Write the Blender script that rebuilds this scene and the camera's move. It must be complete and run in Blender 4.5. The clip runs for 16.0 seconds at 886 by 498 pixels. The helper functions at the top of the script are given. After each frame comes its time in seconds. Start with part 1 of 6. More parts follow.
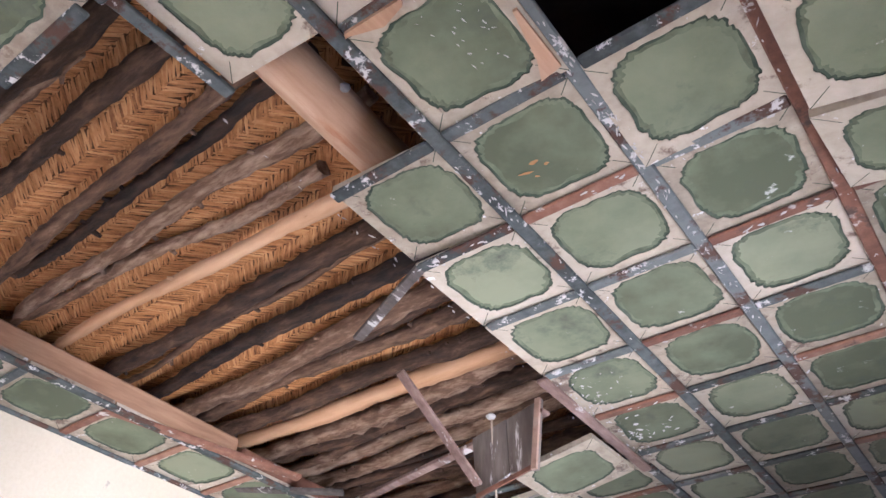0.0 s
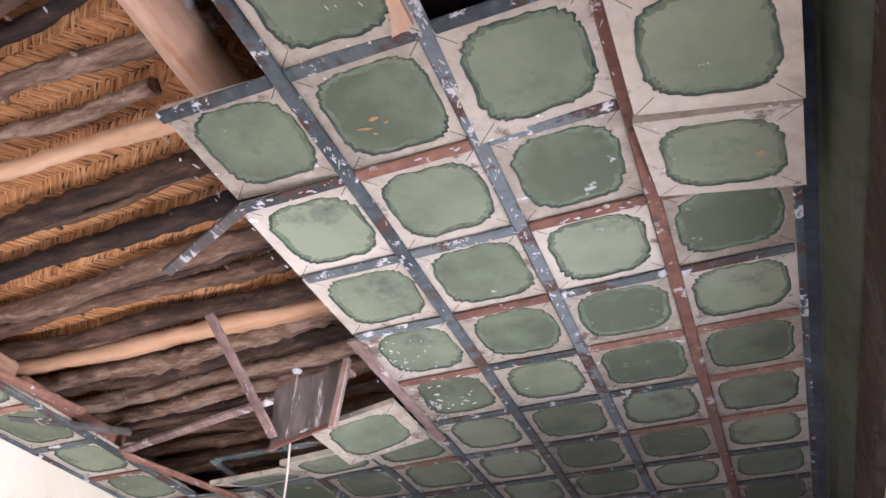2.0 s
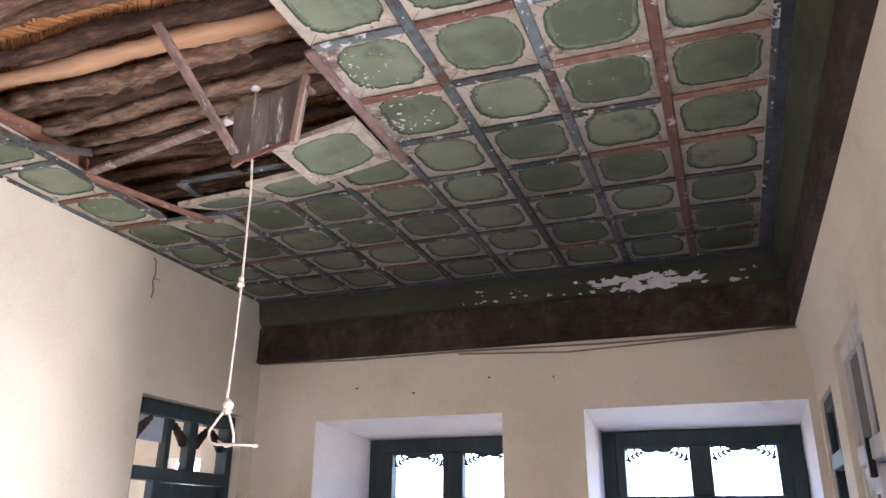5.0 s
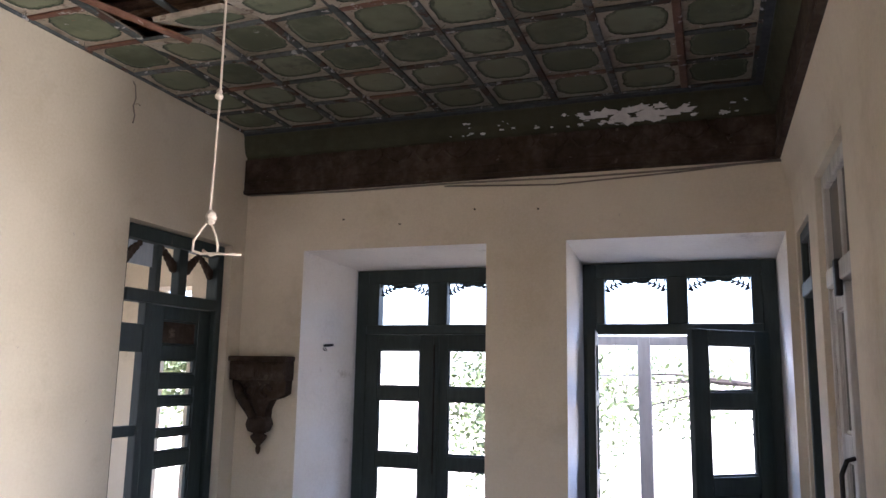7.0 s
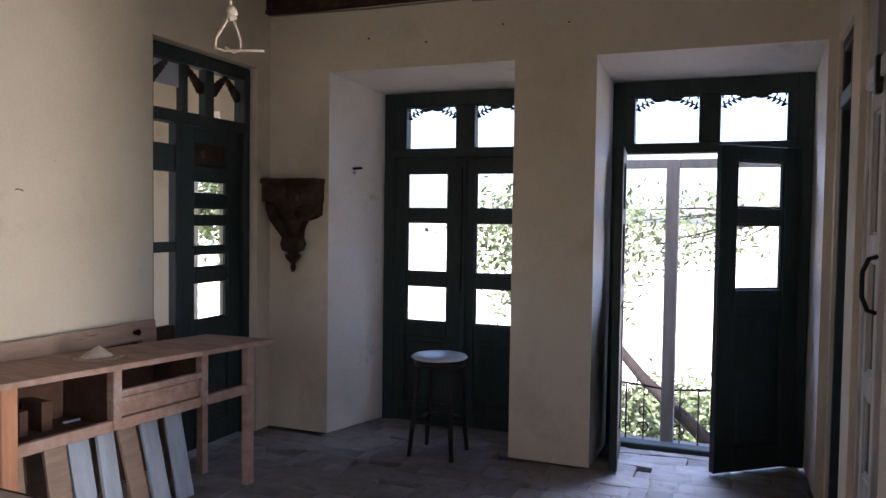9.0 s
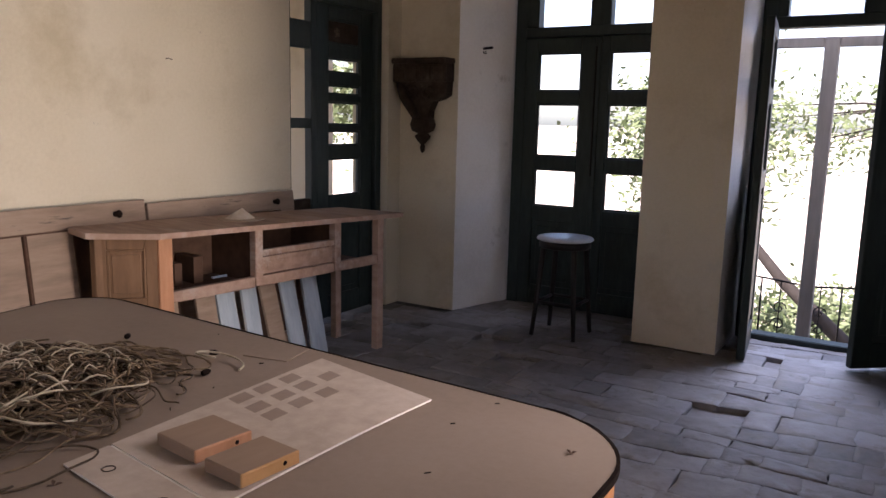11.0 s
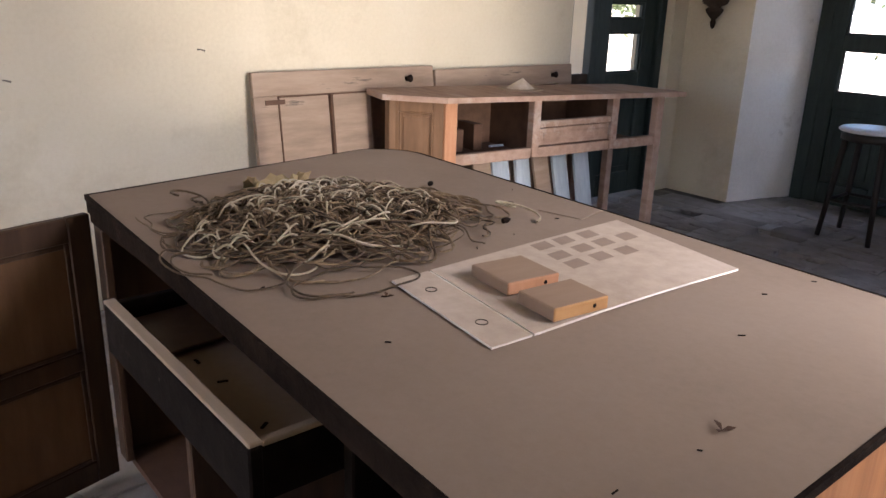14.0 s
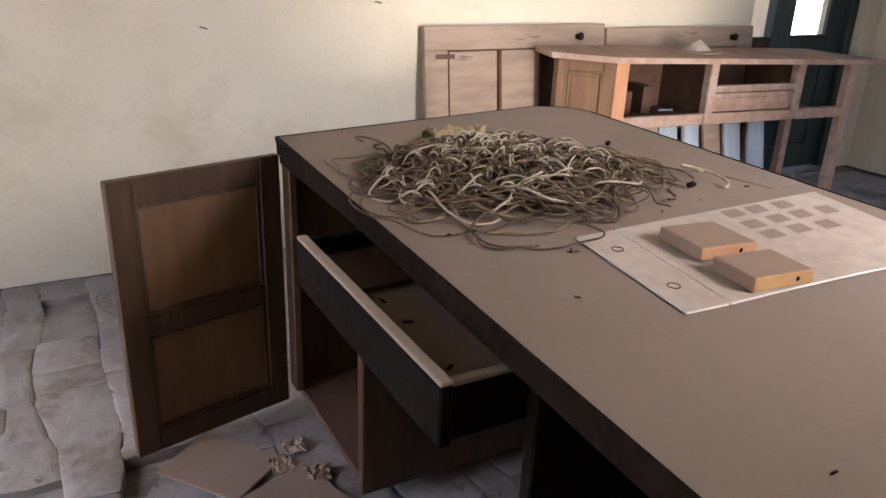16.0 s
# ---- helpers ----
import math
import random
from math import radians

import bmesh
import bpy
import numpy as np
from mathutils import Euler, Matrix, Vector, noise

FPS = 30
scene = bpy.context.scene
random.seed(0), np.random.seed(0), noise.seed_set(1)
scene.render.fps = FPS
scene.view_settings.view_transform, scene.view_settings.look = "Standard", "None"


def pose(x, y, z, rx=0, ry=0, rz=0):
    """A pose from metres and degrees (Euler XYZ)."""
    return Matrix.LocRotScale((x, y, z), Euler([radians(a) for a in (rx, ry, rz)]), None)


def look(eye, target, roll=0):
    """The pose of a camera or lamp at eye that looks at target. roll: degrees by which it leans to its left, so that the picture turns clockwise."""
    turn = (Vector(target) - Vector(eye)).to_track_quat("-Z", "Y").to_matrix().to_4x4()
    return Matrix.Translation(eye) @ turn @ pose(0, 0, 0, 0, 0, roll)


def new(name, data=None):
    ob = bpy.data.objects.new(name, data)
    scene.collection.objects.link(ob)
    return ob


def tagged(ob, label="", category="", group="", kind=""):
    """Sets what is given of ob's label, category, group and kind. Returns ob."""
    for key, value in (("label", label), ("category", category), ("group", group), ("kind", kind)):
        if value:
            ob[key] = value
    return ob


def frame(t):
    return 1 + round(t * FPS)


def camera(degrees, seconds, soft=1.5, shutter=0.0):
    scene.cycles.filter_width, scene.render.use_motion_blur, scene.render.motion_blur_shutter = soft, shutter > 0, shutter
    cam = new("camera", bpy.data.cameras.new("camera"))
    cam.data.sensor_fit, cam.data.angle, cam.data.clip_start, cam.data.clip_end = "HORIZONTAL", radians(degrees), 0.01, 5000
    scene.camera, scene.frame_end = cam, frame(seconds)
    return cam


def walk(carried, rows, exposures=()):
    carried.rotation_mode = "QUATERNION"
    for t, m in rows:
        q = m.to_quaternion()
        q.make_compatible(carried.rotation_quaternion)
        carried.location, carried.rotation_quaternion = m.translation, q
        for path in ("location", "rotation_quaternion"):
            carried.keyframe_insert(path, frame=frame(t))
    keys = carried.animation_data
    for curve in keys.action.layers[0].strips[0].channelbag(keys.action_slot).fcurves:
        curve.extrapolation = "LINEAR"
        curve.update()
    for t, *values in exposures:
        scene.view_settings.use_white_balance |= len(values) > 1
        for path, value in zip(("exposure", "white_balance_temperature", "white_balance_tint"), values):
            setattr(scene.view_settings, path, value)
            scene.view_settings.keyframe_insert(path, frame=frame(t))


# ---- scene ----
cam = camera(60.4, 16.0, soft=1.5)
PATH = [
    (0, (0.304, 0.457, 1.853), (-0.639, 1.651, 3.151), 2.2),
    (0.5, (0.311, 0.468, 1.844), (-0.55, 1.726, 3.138), 2.2),
    (1, (0.327, 0.481, 1.84), (-0.442, 1.811, 3.12), 1.6),
    (1.5, (0.329, 0.495, 1.839), (-0.344, 1.887, 3.108), 1.1),
    (2, (0.329, 0.503, 1.831), (-0.276, 1.944, 3.078), 1.3),
    (2.5, (0.328, 0.518, 1.813), (-0.268, 2.015, 2.997), 1.2),
    (3, (0.333, 0.553, 1.799), (-0.287, 2.136, 2.853), 1.0),
    (3.5, (0.336, 0.565, 1.776), (-0.3, 2.207, 2.724), 0.7),
    (5.8, (0.342, 0.632, 1.683), (-0.311, 2.436, 2.247), 0.7),
    (6, (0.349, 0.636, 1.669), (-0.306, 2.451, 2.197), 0.8),
    (6.5, (0.347, 0.646, 1.643), (-0.311, 2.485, 2.072), 1.2),
    (7, (0.358, 0.656, 1.608), (-0.3, 2.517, 1.931), 1.0),
    (7.5, (0.361, 0.669, 1.553), (-0.295, 2.549, 1.743), 0.9),
    (8, (0.373, 0.655, 1.522), (-0.315, 2.531, 1.601), 1.0),
    (8.5, (0.368, 0.658, 1.491), (-0.335, 2.531, 1.481), 0.9),
    (10.8, (0.413, 0.661, 1.29), (-0.577, 2.373, 0.995), 1.3),
    (11, (0.408, 0.651, 1.288), (-0.615, 2.338, 0.958), 1.4),
    (11.5, (0.403, 0.646, 1.269), (-0.693, 2.269, 0.863), 1.3),
    (12, (0.395, 0.632, 1.255), (-0.76, 2.195, 0.783), 1.5),
    (12.5, (0.378, 0.62, 1.24), (-0.847, 2.113, 0.72), 1.5),
    (13, (0.36, 0.607, 1.232), (-0.938, 2.024, 0.677), 1.7),
    (13.5, (0.344, 0.593, 1.223), (-1.042, 1.909, 0.631), 1.6),
    (14, (0.33, 0.578, 1.216), (-1.125, 1.797, 0.587), 1.8),
    (14.5, (0.319, 0.565, 1.211), (-1.19, 1.699, 0.549), 2.1),
    (15, (0.311, 0.552, 1.21), (-1.239, 1.614, 0.525), 2.1),
    (15.5, (0.3, 0.53, 1.204), (-1.286, 1.525, 0.501), 2.3),
    (16, (0.286, 0.515, 1.196), (-1.342, 1.418, 0.463), 2.2),
]
EXPOSURES = [(0, 3.95, 4980, 24), (2, 4.05, 4950, 26), (3, 4.0, 4900, 27), (4, 3.8, 5000, 26), (6, 3.45, 5350, 24), (7, 2.8, 5500, 23), (8.5, 2.0, 5600, 23), (11, 1.8, 6300, 27), (12, 2.25, 6400, 27), (13, 2.5, 6250, 24), (14, 2.65, 6050, 21), (16, 2.9, 5950, 20)]
walk(cam, [(t, look(eye, target, roll)) for t, eye, target, roll in PATH], EXPOSURES)

# ---- daylight ----
world = bpy.data.worlds.new("sky")
scene.world = world
world.use_nodes = True
wn = world.node_tree.nodes
sky = wn.new("ShaderNodeTexSky")
sky.sky_type, sky.sun_disc = "NISHITA", False
sky.sun_elevation, sky.sun_rotation = radians(52), radians(165)
sky.dust_density, sky.ozone_density = 2.0, 1.0
wn["Background"].inputs[1].default_value = 0.15
world.node_tree.links.new(sky.outputs[0], wn["Background"].inputs[0])
sun = new("sun", bpy.data.lights.new("sun", "SUN"))
sun.data.energy, sun.data.angle, sun.data.color = 5.0, radians(0.5), (1.0, 0.94, 0.84)
sun.matrix_world = look((0, 0, 0), (0.16, 0.59, -0.79))


def daylight(name, m, w, h, power, colour):
    """An added area lamp, in or outside an opening, standing in for daylight there."""
    lamp = new(name, bpy.data.lights.new(name, "AREA"))
    lamp.data.shape, lamp.data.size, lamp.data.size_y = "RECTANGLE", w, h
    lamp.data.energy, lamp.data.color = power, colour
    lamp.matrix_world = m
    return lamp


# unseen side doorway, inferred from the lit left wall; lamps added for its daylight
lamp = daylight("side_doorway_yard_light", look((3.0, 2.05, 0.70), (-2.65, 2.30, 1.0)), 0.34, 1.1, 8.0, (1.0, 0.91, 0.74))
lamp.data.spread = radians(80)
lamp = daylight("side_doorway_sky_light", look((1.06, 2.26, 1.85), (-0.9, 1.7, 0.75)), 0.8, 0.8, 3.7, (1.0, 0.97, 0.93))
lamp.data.spread = radians(106)
# added flat lamp for sunlit ground outside, throwing light up under the lintel
daylight("side_doorway_ground_light", look((2.3, 2.2, 0.06), (2.2, 2.2, 3.0)), 1.8, 1.6, 16.0, (1.0, 0.93, 0.80))

# added unseen lamp above the balcony, strengthening sky light through the open French window
lamp = daylight("window_sky_light", look((0.16, 6.35, 2.85), (0.05, 4.0, 0.0)), 1.3, 0.7, 15.0, (0.68, 0.78, 1.0))
lamp.data.spread = radians(90)


# ---- materials ----
def material(name, stops, rough=0.8, metal=0.0, grain=20.0, stretch=(1, 1, 1), mottle=3.0, spots=None, bump=0.25, island=0.0, per_object=0.0, coords="Object", specular=0.3, fine=0.5, far_dim=0.0):
    """A surface: two scales of noise mixed over a ramp of colours, stains on top, and a relief from the grain."""
    m = bpy.data.materials.new(name)
    m.use_nodes = True
    n, ln = m.node_tree.nodes, m.node_tree.links
    out = n["Principled BSDF"]
    out.inputs["Roughness"].default_value, out.inputs["Metallic"].default_value = rough, metal
    out.inputs["Specular IOR Level"].default_value = specular
    tc, mp = n.new("ShaderNodeTexCoord"), n.new("ShaderNodeMapping")
    mp.inputs["Scale"].default_value = stretch
    ln.new(tc.outputs[coords], mp.inputs[0])
    where = mp.outputs[0]
    if per_object or island:
        rnd = n.new("ShaderNodeObjectInfo") if per_object else n.new("ShaderNodeNewGeometry")
        value = rnd.outputs["Random"] if per_object else rnd.outputs["Random Per Island"]
        shift = n.new("ShaderNodeVectorMath")
        shift.operation = "MULTIPLY_ADD"
        ln.new(value, shift.inputs[0])
        shift.inputs[1].default_value = (17.0, 31.0, 23.0)
        ln.new(where, shift.inputs[2])
        where = shift.outputs[0]
    small, large = n.new("ShaderNodeTexNoise"), n.new("ShaderNodeTexNoise")
    small.inputs["Scale"].default_value, small.inputs["Detail"].default_value, small.inputs["Roughness"].default_value = grain, 7, 0.65
    large.inputs["Scale"].default_value, large.inputs["Detail"].default_value = mottle, 4
    ln.new(where, small.inputs[0])
    ln.new(where, large.inputs[0])
    mix = n.new("ShaderNodeMath")
    mix.operation = "MULTIPLY_ADD"
    mix.inputs[1].default_value = fine
    ln.new(small.outputs[0], mix.inputs[0])
    half = n.new("ShaderNodeMath")
    half.operation = "MULTIPLY"
    half.inputs[1].default_value = 1 - fine
    ln.new(large.outputs[0], half.inputs[0])
    ln.new(half.outputs[0], mix.inputs[2])
    level = mix.outputs[0]
    if per_object or island:
        more = n.new("ShaderNodeMath")
        more.operation = "MULTIPLY_ADD"
        ln.new(value, more.inputs[0])
        more.inputs[1].default_value = per_object or island
        ln.new(level, more.inputs[2])
        less = n.new("ShaderNodeMath")
        less.operation = "SUBTRACT"
        ln.new(more.outputs[0], less.inputs[0])
        less.inputs[1].default_value = 0.5 * (per_object or island)
        level = less.outputs[0]
    ramp = n.new("ShaderNodeValToRGB")
    lo, hi = 0.3, 0.7
    ramp.color_ramp.elements[0].position, ramp.color_ramp.elements[1].position = lo, hi
    ramp.color_ramp.elements[0].color = (*stops[0], 1)
    ramp.color_ramp.elements[1].color = (*stops[-1], 1)
    for k in range(1, len(stops) - 1):
        ramp.color_ramp.elements.new(lo + (hi - lo) * k / (len(stops) - 1)).color = (*stops[k], 1)
    ln.new(level, ramp.inputs[0])
    colour = ramp.outputs[0]
    for scale, cut, width, tint in spots or ():
        noise_node, band, blend = n.new("ShaderNodeTexNoise"), n.new("ShaderNodeMapRange"), n.new("ShaderNodeMix")
        noise_node.inputs["Scale"].default_value, noise_node.inputs["Detail"].default_value = scale, 8
        noise_node.inputs["Roughness"].default_value = 0.7
        ln.new(where, noise_node.inputs[0])
        band.inputs[1].default_value, band.inputs[2].default_value = cut, cut + width
        ln.new(noise_node.outputs[0], band.inputs[0])
        blend.data_type = "RGBA"
        ln.new(band.outputs[0], blend.inputs["Factor"])
        ln.new(colour, blend.inputs["A"])
        blend.inputs["B"].default_value = (*tint, 1)
        colour = blend.outputs["Result"]
    if far_dim:
        # the far ceiling's weaker light, painted in as ragged darkening around one point
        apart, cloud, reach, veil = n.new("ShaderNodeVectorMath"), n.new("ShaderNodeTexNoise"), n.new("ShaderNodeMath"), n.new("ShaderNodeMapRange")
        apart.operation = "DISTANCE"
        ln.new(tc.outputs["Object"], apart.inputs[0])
        apart.inputs[1].default_value = DIM_POINT
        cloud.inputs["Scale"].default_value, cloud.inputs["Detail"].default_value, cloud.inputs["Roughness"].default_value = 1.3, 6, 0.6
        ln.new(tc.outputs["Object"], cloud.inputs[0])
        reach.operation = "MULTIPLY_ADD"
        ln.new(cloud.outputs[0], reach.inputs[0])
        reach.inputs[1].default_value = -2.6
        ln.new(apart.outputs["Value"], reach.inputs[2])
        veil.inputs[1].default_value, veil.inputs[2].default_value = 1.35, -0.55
        veil.inputs[3].default_value, veil.inputs[4].default_value = 0.0, far_dim
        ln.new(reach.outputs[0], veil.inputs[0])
        dimmed = n.new("ShaderNodeMix")
        dimmed.data_type = "RGBA"
        ln.new(veil.outputs[0], dimmed.inputs["Factor"])
        ln.new(colour, dimmed.inputs["A"])
        dimmed.inputs["B"].default_value = (0.022, 0.021, 0.015, 1)
        colour = dimmed.outputs["Result"]
    ln.new(colour, out.inputs["Base Color"])
    if bump:
        b = n.new("ShaderNodeBump")
        b.inputs["Strength"].default_value, b.inputs["Distance"].default_value = bump, 0.01
        ln.new(small.outputs[0], b.inputs["Height"])
        ln.new(b.outputs[0], out.inputs["Normal"])
    return m


def glass_material():
    m = bpy.data.materials.new("window_glass")
    m.use_nodes = True
    p = m.node_tree.nodes["Principled BSDF"]
    p.inputs["Transmission Weight"].default_value, p.inputs["Roughness"].default_value = 1.0, 0.0
    p.inputs["IOR"].default_value, p.inputs["Base Color"].default_value = 1.05, (0.95, 0.97, 0.96, 1)
    return m


# point near the window wall where the painted dimming is strongest
DIM_POINT = (-0.6, 5.0, 3.2)
PLASTER = material("cream_plaster", [(0.50, 0.435, 0.315), (0.59, 0.525, 0.395), (0.64, 0.58, 0.455)], 0.9, grain=60, mottle=1.3, bump=0.12, fine=0.3,
                   spots=[(1.4, 0.53, 0.18, (0.47, 0.405, 0.285)), (3.2, 0.66, 0.12, (0.54, 0.50, 0.42)), (7.0, 0.67, 0.04, (0.40, 0.36, 0.30)), (12.0, 0.70, 0.02, (0.28, 0.23, 0.18))])
REVEAL = material("whitewashed_plaster", [(0.60, 0.57, 0.52), (0.72, 0.69, 0.64), (0.78, 0.76, 0.71)], 0.9, grain=50, mottle=2.0, bump=0.15, fine=0.35,
                  spots=[(3.0, 0.62, 0.10, (0.45, 0.41, 0.36))])
GREEN = material("dark_green_paint", [(0.010, 0.017, 0.016), (0.019, 0.030, 0.028), (0.036, 0.050, 0.046)], 0.55, grain=35, stretch=(1, 1, 0.2), mottle=4, bump=0.15,
                 spots=[(14, 0.68, 0.04, (0.12, 0.11, 0.09))])
PALE_DOOR = material("worn_grey_paint", [(0.28, 0.265, 0.225), (0.46, 0.44, 0.39), (0.60, 0.58, 0.53)], 0.7, grain=30, stretch=(1, 1, 0.15), mottle=3, bump=0.2,
                     spots=[(10, 0.62, 0.08, (0.13, 0.09, 0.06))])
FIELD = material("faded_green_panel_paint", [(0.104, 0.119, 0.074), (0.178, 0.199, 0.126), (0.236, 0.255, 0.166)], 0.85, specular=0.08, grain=9, mottle=2.2, bump=0.05, far_dim=0.62, island=0.55, fine=0.35,
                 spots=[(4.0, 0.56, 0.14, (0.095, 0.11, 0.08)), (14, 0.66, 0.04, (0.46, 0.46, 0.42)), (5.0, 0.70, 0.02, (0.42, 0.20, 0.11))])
GRIMY_FIELD = material("grimy_green_panel_rim", [(0.070, 0.082, 0.052), (0.138, 0.158, 0.100), (0.212, 0.231, 0.150)], 0.85, specular=0.08, grain=26, mottle=7, bump=0.08, far_dim=0.62, fine=0.55)
BORDER = material("chalky_cream_border_paint", [(0.260, 0.216, 0.158), (0.415, 0.358, 0.270), (0.505, 0.448, 0.355)], 0.85, specular=0.08, grain=22, mottle=3.5, bump=0.2, far_dim=0.62, island=0.3,
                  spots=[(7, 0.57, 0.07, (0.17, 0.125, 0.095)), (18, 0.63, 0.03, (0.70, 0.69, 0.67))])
LINE = material("dirty_green_outline", [(0.030, 0.042, 0.030), (0.065, 0.082, 0.056), (0.12, 0.14, 0.10)], 0.85, specular=0.08, far_dim=0.62, grain=30, mottle=8, bump=0.1)
BATTEN = material("grey_green_batten_paint", [(0.052, 0.058, 0.055), (0.105, 0.118, 0.112), (0.155, 0.168, 0.160)], 0.85, specular=0.08, grain=28, stretch=(1, 1, 1), mottle=5, bump=0.2, far_dim=0.62, island=0.35,
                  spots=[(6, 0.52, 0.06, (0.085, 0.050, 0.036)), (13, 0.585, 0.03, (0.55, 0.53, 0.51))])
RED_BATTEN = material("bare_red_brown_batten", [(0.107, 0.049, 0.031), (0.197, 0.094, 0.057), (0.295, 0.164, 0.107)], 0.75, grain=26, mottle=4, bump=0.2, far_dim=0.62, island=0.3,
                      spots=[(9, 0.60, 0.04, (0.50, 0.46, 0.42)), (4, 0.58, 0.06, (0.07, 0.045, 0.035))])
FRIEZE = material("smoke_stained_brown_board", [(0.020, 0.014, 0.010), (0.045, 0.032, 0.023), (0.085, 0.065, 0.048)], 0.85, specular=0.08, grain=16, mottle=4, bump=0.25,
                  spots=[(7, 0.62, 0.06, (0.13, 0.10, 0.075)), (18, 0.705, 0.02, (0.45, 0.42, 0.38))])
COVE = material("dull_olive_cornice_paint", [(0.036, 0.038, 0.022), (0.060, 0.062, 0.036), (0.085, 0.086, 0.054)], 0.85, specular=0.08, far_dim=0.55, grain=14, mottle=2, bump=0.12,
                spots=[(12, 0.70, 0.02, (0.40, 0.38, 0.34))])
SLATE = material("dark_slate_edge_paint", [(0.016, 0.019, 0.022), (0.034, 0.038, 0.042), (0.062, 0.068, 0.072)], 0.7, specular=0.12, grain=24, mottle=4, bump=0.15, spots=[(14, 0.69, 0.02, (0.40, 0.39, 0.37))])
FLAKED = material("bare_white_priming", [(0.35, 0.33, 0.31), (0.55, 0.53, 0.50)], 0.9, grain=30, mottle=9, bump=0.3)
POLE = material("weathered_pole_bark", [(0.013, 0.008, 0.006), (0.050, 0.027, 0.015), (0.135, 0.078, 0.044), (0.32, 0.225, 0.15)], 0.85, grain=34, stretch=(0.22, 1, 1), mottle=2.2, bump=0.9, per_object=0.28, fine=0.62)
PEELED = material("peeled_grey_brown_batten", [(0.030, 0.024, 0.020), (0.085, 0.072, 0.062), (0.15, 0.135, 0.120)], 0.85, grain=30, stretch=(1, 0.3, 1), mottle=6, bump=0.4, spots=[(12, 0.60, 0.04, (0.42, 0.40, 0.37)), (7, 0.60, 0.05, (0.12, 0.055, 0.032))])
STRIPPED = material("flaking_pinkish_batten", [(0.075, 0.045, 0.034), (0.19, 0.125, 0.10), (0.34, 0.26, 0.225)], 0.85, grain=30, stretch=(1, 0.3, 1), mottle=6, bump=0.4, spots=[(10, 0.57, 0.05, (0.50, 0.47, 0.44)), (7, 0.62, 0.05, (0.05, 0.04, 0.035))])
FRESH = material("pale_stripped_timber", [(0.20, 0.095, 0.042), (0.43, 0.25, 0.128), (0.60, 0.40, 0.235)], 0.75, grain=18, stretch=(0.15, 1, 1), mottle=2.5, bump=0.35,
                 spots=[(6, 0.66, 0.05, (0.25, 0.12, 0.06))])
BEAM = material("hewn_pale_beam", [(0.197, 0.094, 0.049), (0.426, 0.262, 0.156), (0.607, 0.451, 0.312)], 0.75, grain=18, stretch=(1, 0.12, 1), mottle=2.5, bump=0.35,
                spots=[(5, 0.60, 0.08, (0.36, 0.165, 0.08))])
REED = material("golden_reed_strip", [(0.164, 0.064, 0.018), (0.410, 0.184, 0.059), (0.574, 0.312, 0.123)], 0.65, grain=40, mottle=1.6, bump=0.2, island=0.20, fine=0.4,
                spots=[(2.2, 0.60, 0.14, (0.13, 0.06, 0.025))])
REED_BACK = material("packed_dark_reed", [(0.05, 0.022, 0.009), (0.12, 0.058, 0.022)], 0.9, grain=60, mottle=4, bump=0.4)
EARTH_AND_UNLIT = material("dark_roof_earth_and_unlit_wall", [(0.012, 0.008, 0.006), (0.035, 0.024, 0.018)], 0.95, grain=30, mottle=5, bump=0.5)
STONE = material("dusty_grey_paving_stone", [(0.146, 0.132, 0.122), (0.230, 0.211, 0.198), (0.306, 0.286, 0.274)], 0.55, grain=11, mottle=5, bump=0.7, per_object=0.25,
                 spots=[(4, 0.54, 0.10, (0.185, 0.160, 0.135)), (9, 0.60, 0.07, (0.13, 0.118, 0.108)), (26, 0.66, 0.03, (0.09, 0.078, 0.07))])
SOIL = material("trodden_soil_joint", [(0.085, 0.076, 0.068), (0.20, 0.185, 0.172)], 0.95, grain=40, mottle=5, bump=0.8)
DUST = material("dust_covered_desk_top", [(0.202, 0.146, 0.102), (0.249, 0.183, 0.132), (0.287, 0.216, 0.160)], 0.85, grain=70, mottle=1.7, bump=0.05, fine=0.25,
                spots=[(30, 0.715, 0.02, (0.15, 0.10, 0.07)), (6, 0.68, 0.10, (0.22, 0.165, 0.12))])
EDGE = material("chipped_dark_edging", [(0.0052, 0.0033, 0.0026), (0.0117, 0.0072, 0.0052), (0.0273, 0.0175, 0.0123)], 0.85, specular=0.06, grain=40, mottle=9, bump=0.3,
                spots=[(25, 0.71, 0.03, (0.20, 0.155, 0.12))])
MAHOGANY = material("dark_red_brown_veneer", [(0.030, 0.016, 0.009), (0.070, 0.039, 0.022), (0.120, 0.071, 0.042)], 0.45, grain=22, stretch=(1, 1, 0.12), mottle=2.5, bump=0.1,
                    spots=[(5, 0.62, 0.14, (0.17, 0.12, 0.085))])
ORANGE = material("striped_orange_veneer", [(0.2208, 0.0798, 0.0220), (0.4048, 0.1672, 0.0551), (0.5520, 0.2736, 0.1102)], 0.5, grain=14, stretch=(3, 3, 0.08), mottle=5, bump=0.05)
DRAWER_EDGE = material("bare_drawer_edge_wood", [(0.24, 0.18, 0.125), (0.36, 0.285, 0.21)], 0.8, grain=30, stretch=(0.2, 1, 1), mottle=4, bump=0.15)
